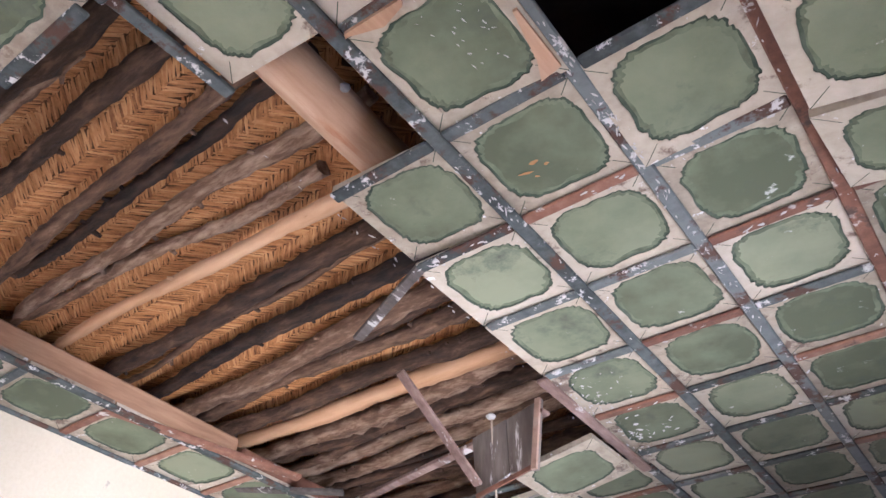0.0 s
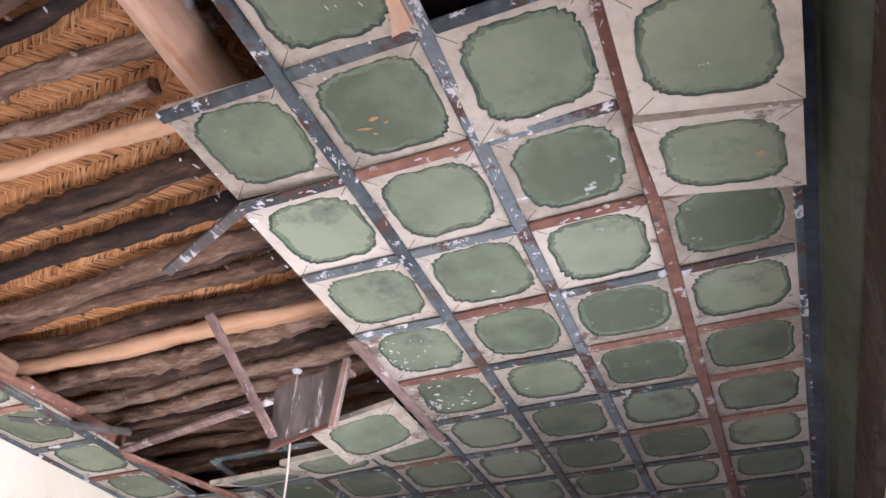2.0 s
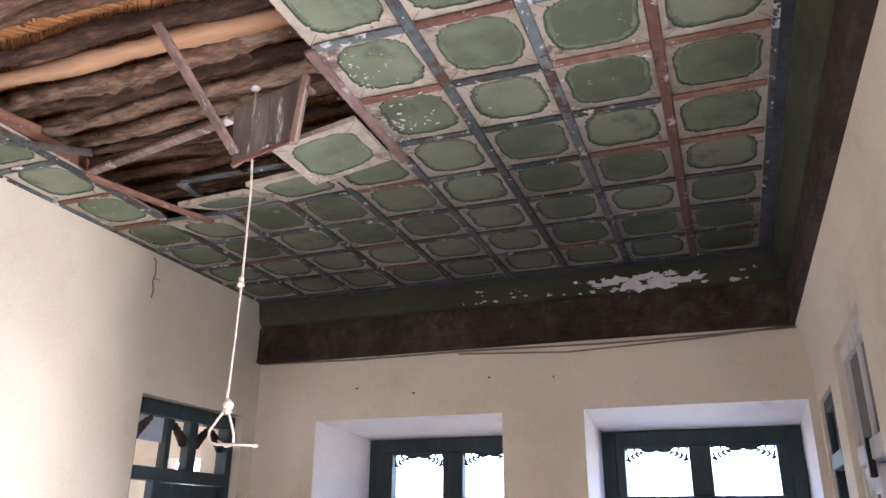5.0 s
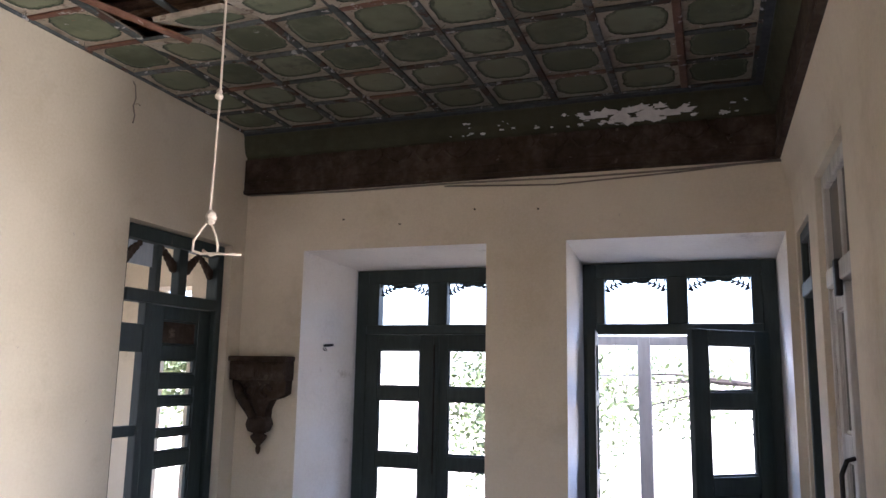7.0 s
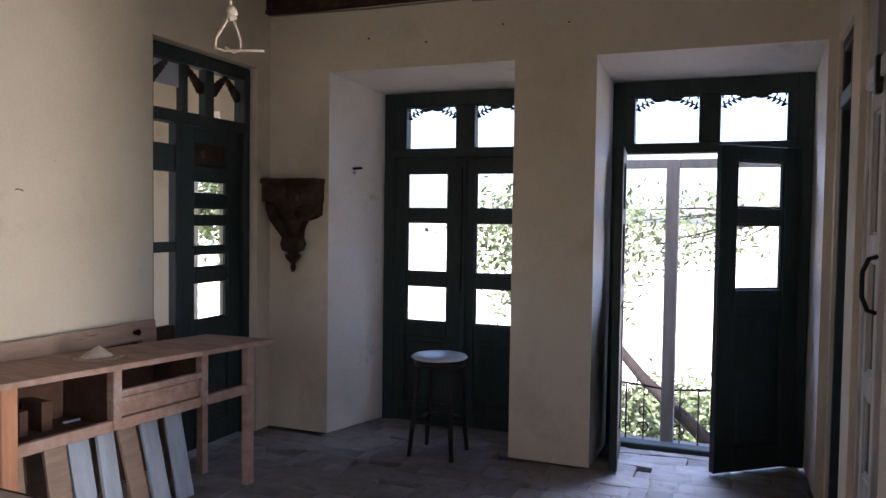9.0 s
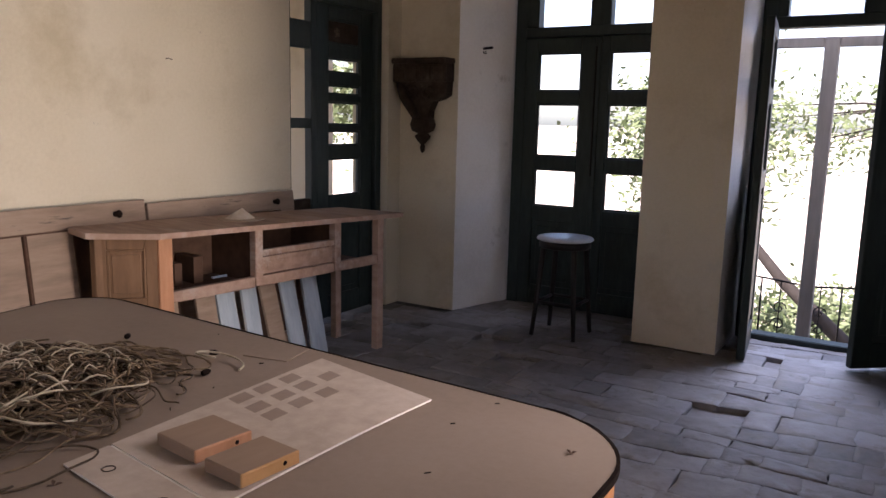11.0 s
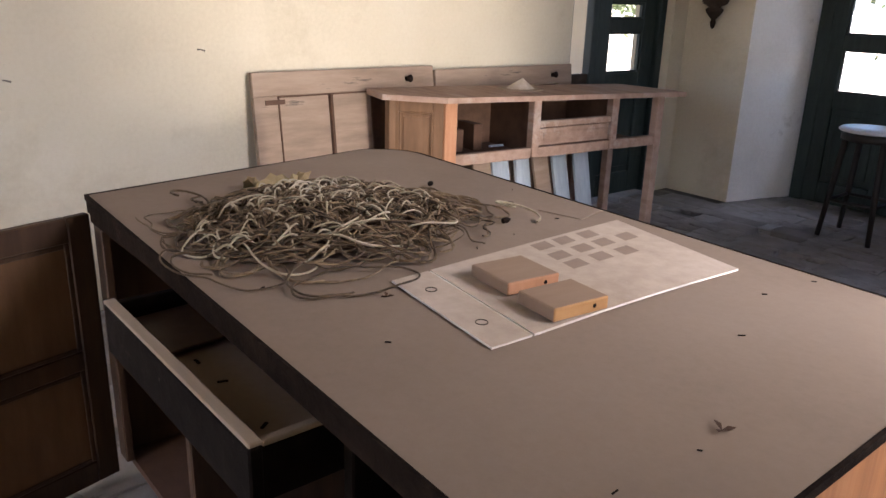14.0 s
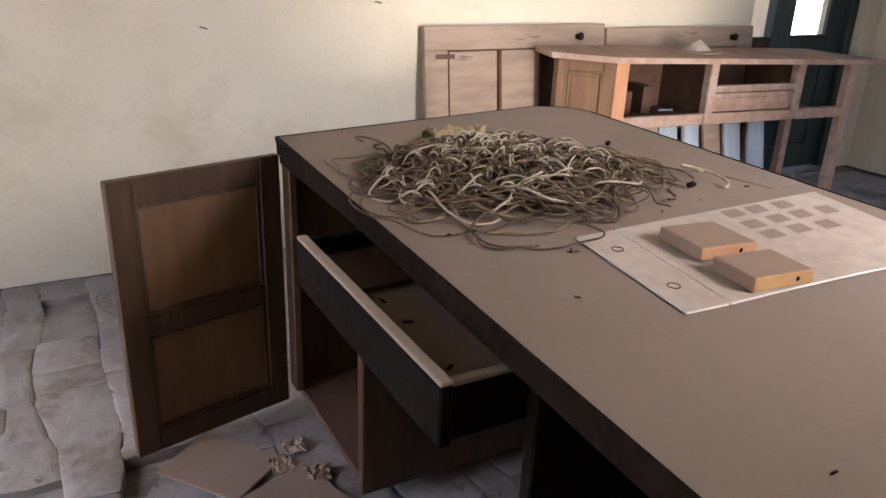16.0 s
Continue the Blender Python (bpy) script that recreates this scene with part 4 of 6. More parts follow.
loose_batten((-2.50, 2.55, 3.25), (-2.06, 2.80, 3.22), 0.045, 0.018, PEELED, "grey batten lying loose on the wall panels")
HANG = [(-1.285, 3.225), (-0.968, 3.305), (-1.000, 3.030), (-1.262, 2.975)]
panel = thing("hanging_ceiling_panel", "loose ceiling panel hanging down, its bare stained back showing", "ceiling panel")
def slab(outline, y0, y1):
    bm = bmesh.new()
    lo, hi = [bm.verts.new((x, y0, z)) for x, z in outline], [bm.verts.new((x, y1, z)) for x, z in outline]
    bm.faces.new(lo), bm.faces.new(hi)
    for k in range(len(outline)):
        bm.faces.new((lo[k], lo[(k + 1) % len(outline)], hi[(k + 1) % len(outline)], hi[k]))
    return bm


bm = slab(HANG[:1] + [(-1.13, 3.262), (-1.12, 3.045), HANG[3]], 2.700, 2.714)
STAINED = material("stained_panel_back", [(0.06, 0.047, 0.037), (0.14, 0.115, 0.095), (0.26, 0.23, 0.20)], 0.8, grain=14, stretch=(1.6, 1, 0.25), mottle=4, bump=0.2, spots=[(9, 0.56, 0.05, (0.62, 0.60, 0.58))])
part("board", bm, STAINED, panel)
part("board", slab([(-1.127, 3.262), HANG[1], HANG[2], (-1.117, 3.047)], 2.703, 2.717), STAINED, panel)
part("edge_strip", slab([(HANG[1][0] - 0.022, HANG[1][1]), HANG[1], HANG[2], (HANG[2][0] - 0.022, HANG[2][1])], 2.690, 2.703), OLD_WOOD, panel)
part("edge_strip", slab([(HANG[3][0], HANG[3][1] + 0.018), (HANG[2][0] - 0.022, HANG[2][1] + 0.018), (HANG[2][0] - 0.022, HANG[2][1]), HANG[3]], 2.692, 2.700), RED_BATTEN, panel)
bm = bmesh.new()
lathe(bm, [(0.004, -0.012), (0.015, -0.009), (0.021, 0.0), (0.009, 0.010)], (-1.19, 2.69, 3.29), 9)
part("plaster_lump", bm, FLAKED, panel, "white plaster lump")

# paint flakes curling off the battens and borders
bm = bmesh.new()


def flake(x, y, z, l, w, turn):
    n = 7
    pts = [(l * math.cos(a) * rng.uniform(0.6, 1.2), w * math.sin(a) * rng.uniform(0.6, 1.2)) for a in (2 * math.pi * k / n for k in range(n))]
    co, si = math.cos(turn), math.sin(turn)
    bm.faces.new([bm.verts.new((x + co * u - si * v, y + si * u + co * v, z - rng.uniform(0, 0.004))) for u, v in pts])


for k in range(170):
    i = rng.choice((6, 7, 7, 7, 5, 8))
    y = rng.gauss(1.75, 0.45)
    flake(XS[i] + rng.uniform(-0.018, 0.018), y, TOP - 0.0175, rng.uniform(0.002, 0.013), rng.uniform(0.001, 0.0035), math.pi / 2 + rng.gauss(0, 0.3))
for k in range(60):
    j = rng.randrange(8, 12)
    flake(rng.uniform(-0.8, 0.25), YS[j] + rng.uniform(-0.016, 0.016), TOP - 0.0175, rng.uniform(0.003, 0.014), rng.uniform(0.002, 0.005), rng.gauss(0, 0.3))
for k in range(46):
    flake(rng.gauss(-0.20, 0.05), rng.gauss(1.16, 0.07), TOP - 0.012, rng.uniform(0.002, 0.009), rng.uniform(0.0008, 0.0022), 1.1 + rng.gauss(0, 0.3))
for k in range(60):
    flake(rng.gauss(-0.76, 0.05), rng.gauss(2.73, 0.10), TOP - 0.006, rng.uniform(0.003, 0.012), rng.uniform(0.002, 0.004), rng.uniform(0, 3))
for k in range(40):
    flake(rng.gauss(-0.72, 0.06), rng.gauss(3.05, 0.07), TOP - 0.006, rng.uniform(0.004, 0.016), rng.uniform(0.002, 0.006), rng.uniform(0, 3))
tagged(mesh_object("paint_flakes", bm, FLAKED), "white paint flakes curling off the ceiling", "paint flakes", kind="stuff")
bm = bmesh.new()
for x, y, l, w, a in ((-0.36, 1.62, 0.020, 0.006, 0.2), (-0.325, 1.60, 0.018, 0.005, 0.0), (-0.30, 1.62, 0.008, 0.005, 0.3), (-0.34, 1.645, 0.010, 0.004, 0.6), (0.05, 1.63, 0.004, 0.012, 0.1), (0.07, 1.64, 0.003, 0.010, 0.1)):
    flake(x, y, TOP + 0.0045, l, w, a)
tagged(mesh_object("paint_scrapes", bm, BLOCK_SIDE), "orange scrapes in the green panel paint", "paint flakes", kind="stuff")
bm = bmesh.new()
prism(bm, [(-0.445, 1.05), (-0.435, 1.05), (-0.36, 1.075), (-0.30, 1.06), (-0.29, 1.045), (-0.44, 1.04)], TOP - 0.030, TOP - 0.018)
tagged(mesh_object("split_border", bm, BEAM), "bare orange wood where the panel border split", "batten", "split borders")
bm = bmesh.new()
prism(bm, [(-0.128, 1.20), (-0.118, 1.20), (-0.115, 1.37), (-0.17, 1.38), (-0.15, 1.33)], TOP - 0.030, TOP - 0.018)
tagged(mesh_object("split_border", bm, BEAM), "bare orange splinter of a split panel border", "batten", "split borders")


# ---- the desk ----
def arc(cx, cy, r, a0, a1, n=8):
    return [(cx + r * math.cos(radians(a0 + (a1 - a0) * k / n)), cy + r * math.sin(radians(a0 + (a1 - a0) * k / n))) for k in range(n + 1)]


def desk_outline(i=0.0):
    return [(-1.535 + i, 1.038 + i), (0.070 - i, 0.980 + i)] + arc(-0.150, 1.730, 0.220 - i, 0, 90, 12) + arc(-1.52, 1.875, 0.15 - i, 90, 172, 8)


desk = thing("writing_desk", "large dust-covered writing desk with a rounded veneered end", "desk")
bm = bmesh.new()
prism(bm, desk_outline(0.006), 0.738, 0.750, 0)
part("desktop", bm, DUST, desk, "thickly dusted brown top")
bm = bmesh.new()
ring = desk_outline(0.0)
inner = desk_outline(0.0065)
n = len(ring)
rows = []
for pts, z in ((ring, 0.738), (ring, 0.7515), (inner, 0.7515), (inner, 0.738)):
    rows.append([bm.verts.new((x, y, z + (rng.uniform(-0.0015, 0.0008) if z > 0.74 else 0))) for x, y in pts])
for a, b in zip(rows, rows[1:] + rows[:1]):
    for k in range(n):
        bm.faces.new((a[k], a[(k + 1) % n], b[(k + 1) % n], b[k]))
part("edging", bm, EDGE, desk, "chipped dark edging strip")
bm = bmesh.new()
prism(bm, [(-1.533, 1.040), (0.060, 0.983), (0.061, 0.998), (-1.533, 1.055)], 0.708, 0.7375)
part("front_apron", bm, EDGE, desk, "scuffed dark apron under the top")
# the veneered back and end, following the top's curve
out, inn = desk_outline(0.0075)[1:], desk_outline(0.022)[1:]
bm = bmesh.new()
cols = [[bm.verts.new((*p, z)) for p, z in ((a, 0.05), (a, 0.737), (b, 0.737), (b, 0.05))] for a, b in zip(out, inn)]
for a, b in zip(cols, cols[1:]):
    for k in range(4):
        bm.faces.new((a[k], a[(k + 1) % 4], b[(k + 1) % 4], b[k]))
bm.faces.new(cols[0]), bm.faces.new(cols[-1][::-1])
part("curved_side", bm, ORANGE, desk, "orange-brown striped veneer side")
part("end_panel", boxes((-1.52, 1.05, 0.05, -1.495, 1.86, 0.738), bevel=0.003), MAHOGANY, desk)
part("cupboard_side", boxes((-1.035, 1.05, 0.04, -1.01, 1.80, 0.738), bevel=0.003), MAHOGANY, desk)
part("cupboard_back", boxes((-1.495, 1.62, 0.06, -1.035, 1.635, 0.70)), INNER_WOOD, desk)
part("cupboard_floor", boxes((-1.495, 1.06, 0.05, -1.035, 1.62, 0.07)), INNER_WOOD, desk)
part("cupboard_stile", boxes((-1.495, 1.04, 0.07, -1.44, 1.06, 0.738), bevel=0.003), MAHOGANY, desk)
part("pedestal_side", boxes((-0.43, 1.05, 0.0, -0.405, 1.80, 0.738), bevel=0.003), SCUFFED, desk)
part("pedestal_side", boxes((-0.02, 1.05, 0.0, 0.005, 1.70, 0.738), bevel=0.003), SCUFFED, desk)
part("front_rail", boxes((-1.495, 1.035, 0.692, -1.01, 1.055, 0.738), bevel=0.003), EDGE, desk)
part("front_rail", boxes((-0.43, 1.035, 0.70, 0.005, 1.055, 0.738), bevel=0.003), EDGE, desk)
part("modesty_panel", boxes((-1.01, 1.78, 0.12, -0.43, 1.80, 0.738)), MAHOGANY, desk)
drawer = new("open_drawer")
drawer.empty_display_size = 0.05
drawer.parent = desk
part("drawer_front", boxes((-1.0, 0.916, 0.592, -0.43, 0.936, 0.685), bevel=0.003), SCUFFED, drawer, "scuffed drawer front, darkened for the unlit side of the desk")
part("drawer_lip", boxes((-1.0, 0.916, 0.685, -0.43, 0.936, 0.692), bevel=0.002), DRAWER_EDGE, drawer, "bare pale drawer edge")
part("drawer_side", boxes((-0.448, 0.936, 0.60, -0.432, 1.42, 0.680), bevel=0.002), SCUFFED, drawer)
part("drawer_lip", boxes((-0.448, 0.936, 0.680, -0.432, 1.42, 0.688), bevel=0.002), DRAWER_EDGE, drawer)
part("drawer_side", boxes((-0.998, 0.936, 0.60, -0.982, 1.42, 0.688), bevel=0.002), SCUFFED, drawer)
part("drawer_bottom", boxes((-0.982, 0.936, 0.640, -0.448, 1.42, 0.646)), DUST, drawer)
m = pose(-0.885, 0.995, 0.652, 1, -1, 3)
bm = bmesh.new()
box(bm, -0.092, -0.055, 0.0, 0.085, 0.20, 0.006, m=m, bevel=0.001)
part("split_board", bm, MAHOGANY, drawer, "split dark board in the drawer")
for k in range(5):
    bm = bmesh.new()
    box(bm, -0.008, -0.003, 0, 0.009, 0.003, 0.002, m=pose(rng.uniform(-0.92, -0.5), rng.uniform(0.95, 1.01), 0.6465, 0, rng.uniform(-3, 3), rng.uniform(0, 180)), bevel=0.001)
    part("chip", bm, EDGE, drawer)

# the cupboard's open door
door = new("cupboard_door")
door.empty_display_size = 0.05
door.parent = desk
door.matrix_basis = pose(-1.505, 1.032, 0.018, 0, 0, -76)
w, h = 0.420, 0.697
part("stile", boxes((0, -0.011, 0, 0.055, 0.011, h), bevel=0.003), MAHOGANY, door)
part("stile", boxes((w - 0.055, -0.011, 0, w, 0.011, h), bevel=0.003), MAHOGANY, door)
part("rail", boxes((0.055, -0.011, 0, w - 0.055, 0.011, 0.06), bevel=0.003), MAHOGANY, door)
part("rail", boxes((0.055, -0.011, 0.315, w - 0.055, 0.011, 0.365), bevel=0.003), MAHOGANY, door)
part("rail", boxes((0.055, -0.011, h - 0.06, w - 0.055, 0.011, h), bevel=0.003), MAHOGANY, door)
part("door_panel", boxes((0.055, -0.004, 0.06, w - 0.055, 0.004, 0.315)), DOOR_PANEL, door)
part("door_panel", boxes((0.055, -0.004, 0.365, w - 0.055, 0.004, h - 0.06)), DOOR_PANEL, door)
for lo, hi in ((0.06, 0.315), (0.365, h - 0.06)):
    for s in (-1, 1):
        y0, y1 = (0.004, 0.0085) if s > 0 else (-0.0085, -0.004)
        bm = boxes((0.055, y0, lo, 0.067, y1, hi), (w - 0.067, y0, lo, w - 0.055, y1, hi), (0.067, y0, lo, w - 0.067, y1, lo + 0.012), (0.067, y0, hi - 0.012, w - 0.067, y1, hi), bevel=0.002)
        part("panel_moulding", bm, MAHOGANY, door)

# ---- on the desk ----
TABLE = 0.750
binder = thing("ring_binder", "opened cardboard binder, dusty, lying flat on the desk", "binder")
corners = [(-0.362, 1.252), (-0.655, 1.292), (-0.677, 1.925), (-0.338, 1.852)]


def sheet_point(u, v, z):
    a, b, c, d = (Vector(p) for p in corners)
    p = (a.lerp(b, u)).lerp(d.lerp(c, u), v)
    return Vector((p.x, p.y, z))


def sheet(u0, v0, u1, v1, z0, z1, lift=0.0):
    """A flat piece of the binder between shares of its width and length."""
    bm = bmesh.new()
    nu, nv = 6, 8
    top = [[bm.verts.new(sheet_point(u0 + (u1 - u0) * i / nu, v0 + (v1 - v0) * j / nv, z1 + lift * math.sin(math.pi * j / nv) * (0.6 + 0.4 * math.cos(3 * i / nu)))) for i in range(nu + 1)] for j in range(nv + 1)]
    low = [[bm.verts.new(v.co - Vector((0, 0, z1 - z0))) for v in r] for r in top]
    for j in range(nv):
        for i in range(nu):
            bm.faces.new((top[j][i], top[j][i + 1], top[j + 1][i + 1], top[j + 1][i]))
            bm.faces.new((low[j][i], low[j + 1][i], low[j + 1][i + 1], low[j][i + 1]))
    edge = [(0, i) for i in range(nu)] + [(j, nu) for j in range(nv)] + [(nv, i) for i in range(nu, 0, -1)] + [(j, 0) for j in range(nv, 0, -1)]
    for k in range(len(edge)):
        (a, b), (c, d) = edge[k], edge[(k + 1) % len(edge)]
        bm.faces.new((top[a][b], low[a][b], low[c][d], top[c][d])).material_index = 1
    return bm


part("spine", sheet(0, 0.0, 1, 0.128, TABLE + 0.001, TABLE + 0.0045), [CARD, CARD_EDGE], binder)
part("cover", sheet(0, 0.136, 1, 1.0, TABLE + 0.001, TABLE + 0.005, 0.004), [CARD, CARD_EDGE], binder)
part("hinge_strip", sheet(0.01, 0.12, 0.99, 0.145, TABLE + 0.0008, TABLE + 0.0032), [CARD_EDGE, CARD_EDGE], binder, "pale folded hinge")
for u in (0.25, 0.75):
    c = sheet_point(u, 0.06, TABLE + 0.0052)
    bm = bmesh.new()
    tube(bm, [c + Vector((0.0095 * math.cos(a), 0.0095 * math.sin(a), 0)) for a in (2 * math.pi * k / 16 for k in range(17))], 0.0007, 5, cap=False)
    part("eyelet", bm, EDGE, binder)
for i in range(3):
    for j in range(4):
        if (i, j) in ((2, 3), (0, 3)):
            continue
        u, v = 0.50 + 0.17 * i + rng.uniform(-0.01, 0.01), 0.52 + 0.112 * j + rng.uniform(-0.008, 0.008)
        bm = bmesh.new()
        lie = lambda p, q: TABLE + 0.0056 + 0.004 * math.sin(math.pi * (q - 0.136) / 0.864) * (0.6 + 0.4 * math.cos(3 * p))
        bm.faces.new([bm.verts.new(sheet_point(min(0.985, u + a), v + b, lie(min(0.985, u + a), v + b))) for a, b in ((0, 0), (0.115, 0.004), (0.118, 0.076), (0.003, 0.074))])
        part("clean_patch", bm, PATCH, binder, "dust-free rectangle left by a removed card")


def wood_block(x, y, rz, w, d, label, fresh):
    blk = thing("wood_block", label, "wood block", "blocks on the binder", at=(x, y, TABLE + 0.0085), rz=rz)
    bm = bmesh.new()
    box(bm, -w / 2, -d / 2, 0, w / 2, d / 2, 0.022, bevel=0.002)
    for f in bm.faces:
        f.material_index = 1 if f.calc_center_median().x > w / 2 - 0.0015 else 0
    part("block", bm, [BLOCK_TOP, BLOCK_SIDE if fresh else WARM_WOOD], blk)
    bm = bmesh.new()
    lathe(bm, [(0.0038, 0), (0.0038, 0.001), (0.002, 0.001)], (0, 0, 0), 12, m=Matrix.Translation((w / 2 - 0.0008, d / 2 - 0.030, 0.011)) @ pose(0, 0, 0, 0, 90, 0))
    part("dowel_hole", bm, EDGE, blk)
    return blk


wood_block(-0.5265, 1.457, -7, 0.106, 0.108, "sawn softwood block with a dusty top and a dowel hole", False)
wood_block(-0.4015, 1.440, -6, 0.088, 0.112, "orange softwood block with a dusty top, its fresh end showing", True)

heap = thing("cable_heap", "tangled heap of old twisted wires, pale and dark", "cable heap")


def cable(kind):
    cx, cy = -0.985 + rng.gauss(0, 0.095), 1.355 + rng.gauss(0, 0.115)
    rx, ry = rng.uniform(0.05, 0.20), rng.uniform(0.05, 0.19)
    turns = rng.uniform(0.6, 1.9)
    p0, tw = rng.uniform(0, 6.28), rng.uniform(-0.5, 0.5)
    pts = []
    n = int(40 * turns) + 20
    f1, f2, q1, q2 = rng.uniform(1.5, 4.0), rng.uniform(2, 6), rng.uniform(0, 6), rng.uniform(0, 6)
    for k in range(n):
        a = p0 + 2 * math.pi * turns * k / n
        g = 1 + 0.22 * math.sin(f1 * a + q1) - 0.25 * k / n
        x, y = rx * g * math.cos(a), ry * g * math.sin(a)
        x, y = x * math.cos(tw) - y * math.sin(tw), x * math.sin(tw) + y * math.cos(tw)
        X, Y = cx + x, cy + y
        s = ((X + 1.0) / 0.40) ** 2 + ((Y - 1.39) / 0.38) ** 2
        top = max(0.0, 0.072 * (1 - s))
        Z = TABLE + 0.005 + top * (0.25 + 0.75 * (0.5 + 0.5 * math.sin(f2 * a + q2)) * kind) + 0.003 * math.sin(5 * a)
        X, Y = -1.03 + 0.50 * math.tanh((X + 1.03) / 0.50), 1.40 + 0.50 * math.tanh((Y - 1.40) / 0.50)
        pts.append((X, Y, max(TABLE + 0.0045, Z)))
    return pts


for k in range(230):
    bm = bmesh.new()
    pale = rng.random() < 0.075
    pts = cable(rng.uniform(0.3, 1.0) if not pale else 1.0)
    r = rng.uniform(0.0017, 0.0024) if pale else rng.uniform(0.0014, 0.0023)
    if not pale and rng.random() < 0.8:
        for ph in (0, math.pi):
            tube(bm, [(x + r * 0.9 * math.cos(1.3 * i + ph), y + r * 0.9 * math.sin(1.3 * i + ph), z + r * 0.5 * math.sin(1.3 * i + ph)) for i, (x, y, z) in enumerate(pts)], r * 0.8, 5)
    else:
        tube(bm, pts, r, 6)
    part("wire", bm, PALE_CABLE if pale else CABLE, heap)
for px, py, rz in ((-1.30, 1.20, 100), (-0.82, 1.76, 60)):
    bm = bmesh.new()
    pts = []
    for k in range(14):
        a = 5.0 * k / 13
        pts.append((px + 0.055 * math.cos(a) * (1 + 0.3 * k / 13), py + 0.035 * math.sin(a), TABLE + 0.006 + 0.03 * (k / 13) * (rz > 50)))
    tube(bm, pts, 0.0026, 6)
    part("wire", bm, CABLE if px < -1 else PALE_CABLE, heap)
for cx, cy, a in ((-1.16, 1.78, 0.4), (-0.90, 1.80, 1.2), (-0.80, 1.69, 2.0), (-1.28, 1.30, 0.9)):
    bm = bmesh.new()
    lathe(bm, [(0.002, 0), (0.006, 0.001), (0.0065, 0.014), (0.004, 0.020), (0.002, 0.023)], (0, 0, 0), 9, m=pose(cx, cy, TABLE + 0.010, 88, 0, 90 * a))
    part("connector", bm, EDGE, heap, "small dark connector")


def crumpled(name, x, y, z, rx, ry, rz, mat, label, category):
    bm = bmesh.new()
    nu, nv = 10, 8
    g = [[bm.verts.new((x + rx * (2 * i / nu - 1) * (1 - 0.2 * rng.random()), y + ry * (2 * j / nv - 1) * (1 - 0.2 * rng.random()), z + rz * (rng.random() * (1 - abs(2 * i / nu - 1) ** 3)))) for i in range(nu + 1)] for j in range(nv + 1)]
    for j in range(nv):
        for i in range(nu):
            bm.faces.new((g[j][i], g[j][i + 1], g[j + 1][i + 1], g[j + 1][i]))
    ob = mesh_object(name, bm, mat)
    sol = ob.modifiers.new("thickness", "SOLIDIFY")
    sol.thickness = 0.002
    return tagged(ob, label, category)


crumpled("wrapping_paper", -1.34, 1.45, TABLE + 0.004, 0.055, 0.085, 0.04, YELLOW_PAPER, "crumpled yellowed wrapping paper under the wires", "paper")
bm = bmesh.new()
box(bm, -0.055, -0.05, 0, 0.06, 0.05, 0.0025, m=pose(-0.80, 1.905, TABLE + 0.0005, 0, 0, 12), bevel=0.0008)
tagged(mesh_object("card_square", bm, DUST), "dusty square of card lying on the desk", "card")
for k in range(34):
    bm = bmesh.new()
    x, y = rng.uniform(-1.3, 0.0), rng.uniform(1.08, 1.95)
    if -0.70 < x < -0.32 and 1.22 < y < 1.95:
        continue
    l = rng.uniform(0.002, 0.007)
    box(bm, -l, -0.001, 0, l, 0.001, 0.002, m=pose(x, y, TABLE + 0.0006, 0, rng.uniform(-4, 4), rng.uniform(0, 180)), bevel=0.0006)
    tagged(mesh_object("wood_splinter", bm, EDGE), "small dark splinter on the dusty desk", "splinter", "splinters on the desk")
for x, y, s in ((-0.05, 1.325, 0.6), (-0.606, 1.246, 0.5), (-0.02, 1.78, 0.4)):
    bm = bmesh.new()
    for q in range(3):
        a = 2.1 * q + s
        pts = [(0, 0, 0), (0.010 * s, 0.006 * s, 0.004), (0.024 * s, 0.002, 0.008 * s), (0.014 * s, -0.006 * s, 0.003)]
        vs = [bm.verts.new(pose(x, y, TABLE + 0.002, 0, 0, math.degrees(a)) @ Vector(p)) for p in pts]
        bm.faces.new(vs)
    ob = mesh_object("dry_leaf", bm, INNER_WOOD)
    ob.modifiers.new("thickness", "SOLIDIFY").thickness = 0.001
    tagged(ob, "curled dry leaf on the desk", "leaf", "dry leaves")

# ---- the console by the wall ----
con = thing("console_cabinet", "unfinished pine console with open drawer bays and dusty top", "cabinet", at=(-2.215, 2.70, 0), rz=83.8)
L = 1.40
bm = bmesh.new()
prism(bm, [(-0.02, -0.05), (L + 0.10, -0.05), (L + 0.02, 0.37), (0.0, 0.40), (-0.20, 0.36), (-0.24, 0.13)], 0, 0.024, m=pose(0, 0, 0.784, 0, 1.25, 0))
part("top", bm, OLD_WOOD, con, "dusty overhanging top")


def top_at(x):
    return 0.782 - math.tan(radians(1.25)) * x


for x0, x1, foot in ((0.0, 0.065, 0.0), (0.50, 0.545, 0.50), (1.015, 1.06, 0.50), (1.345, 1.395, 0.0)):
    part("post", boxes((x0, 0.0, foot, x1, 0.045, top_at(x1) - 0.001), bevel=0.003), WARM_WOOD if x0 < 0.1 else OLD_WOOD, con)
part("back_leg", boxes((1.345, 0.33, 0, 1.39, 0.375, top_at(1.39) - 0.001), bevel=0.003), OLD_WOOD, con)
part("back_leg", boxes((1.05, 0.30, 0, 1.095, 0.345, 0.50), bevel=0.003), OLD_WOOD, con)
part("back_leg", boxes((0.01, 0.33, 0, 0.055, 0.375, top_at(0.05) - 0.001), bevel=0.003), OLD_WOOD, con)
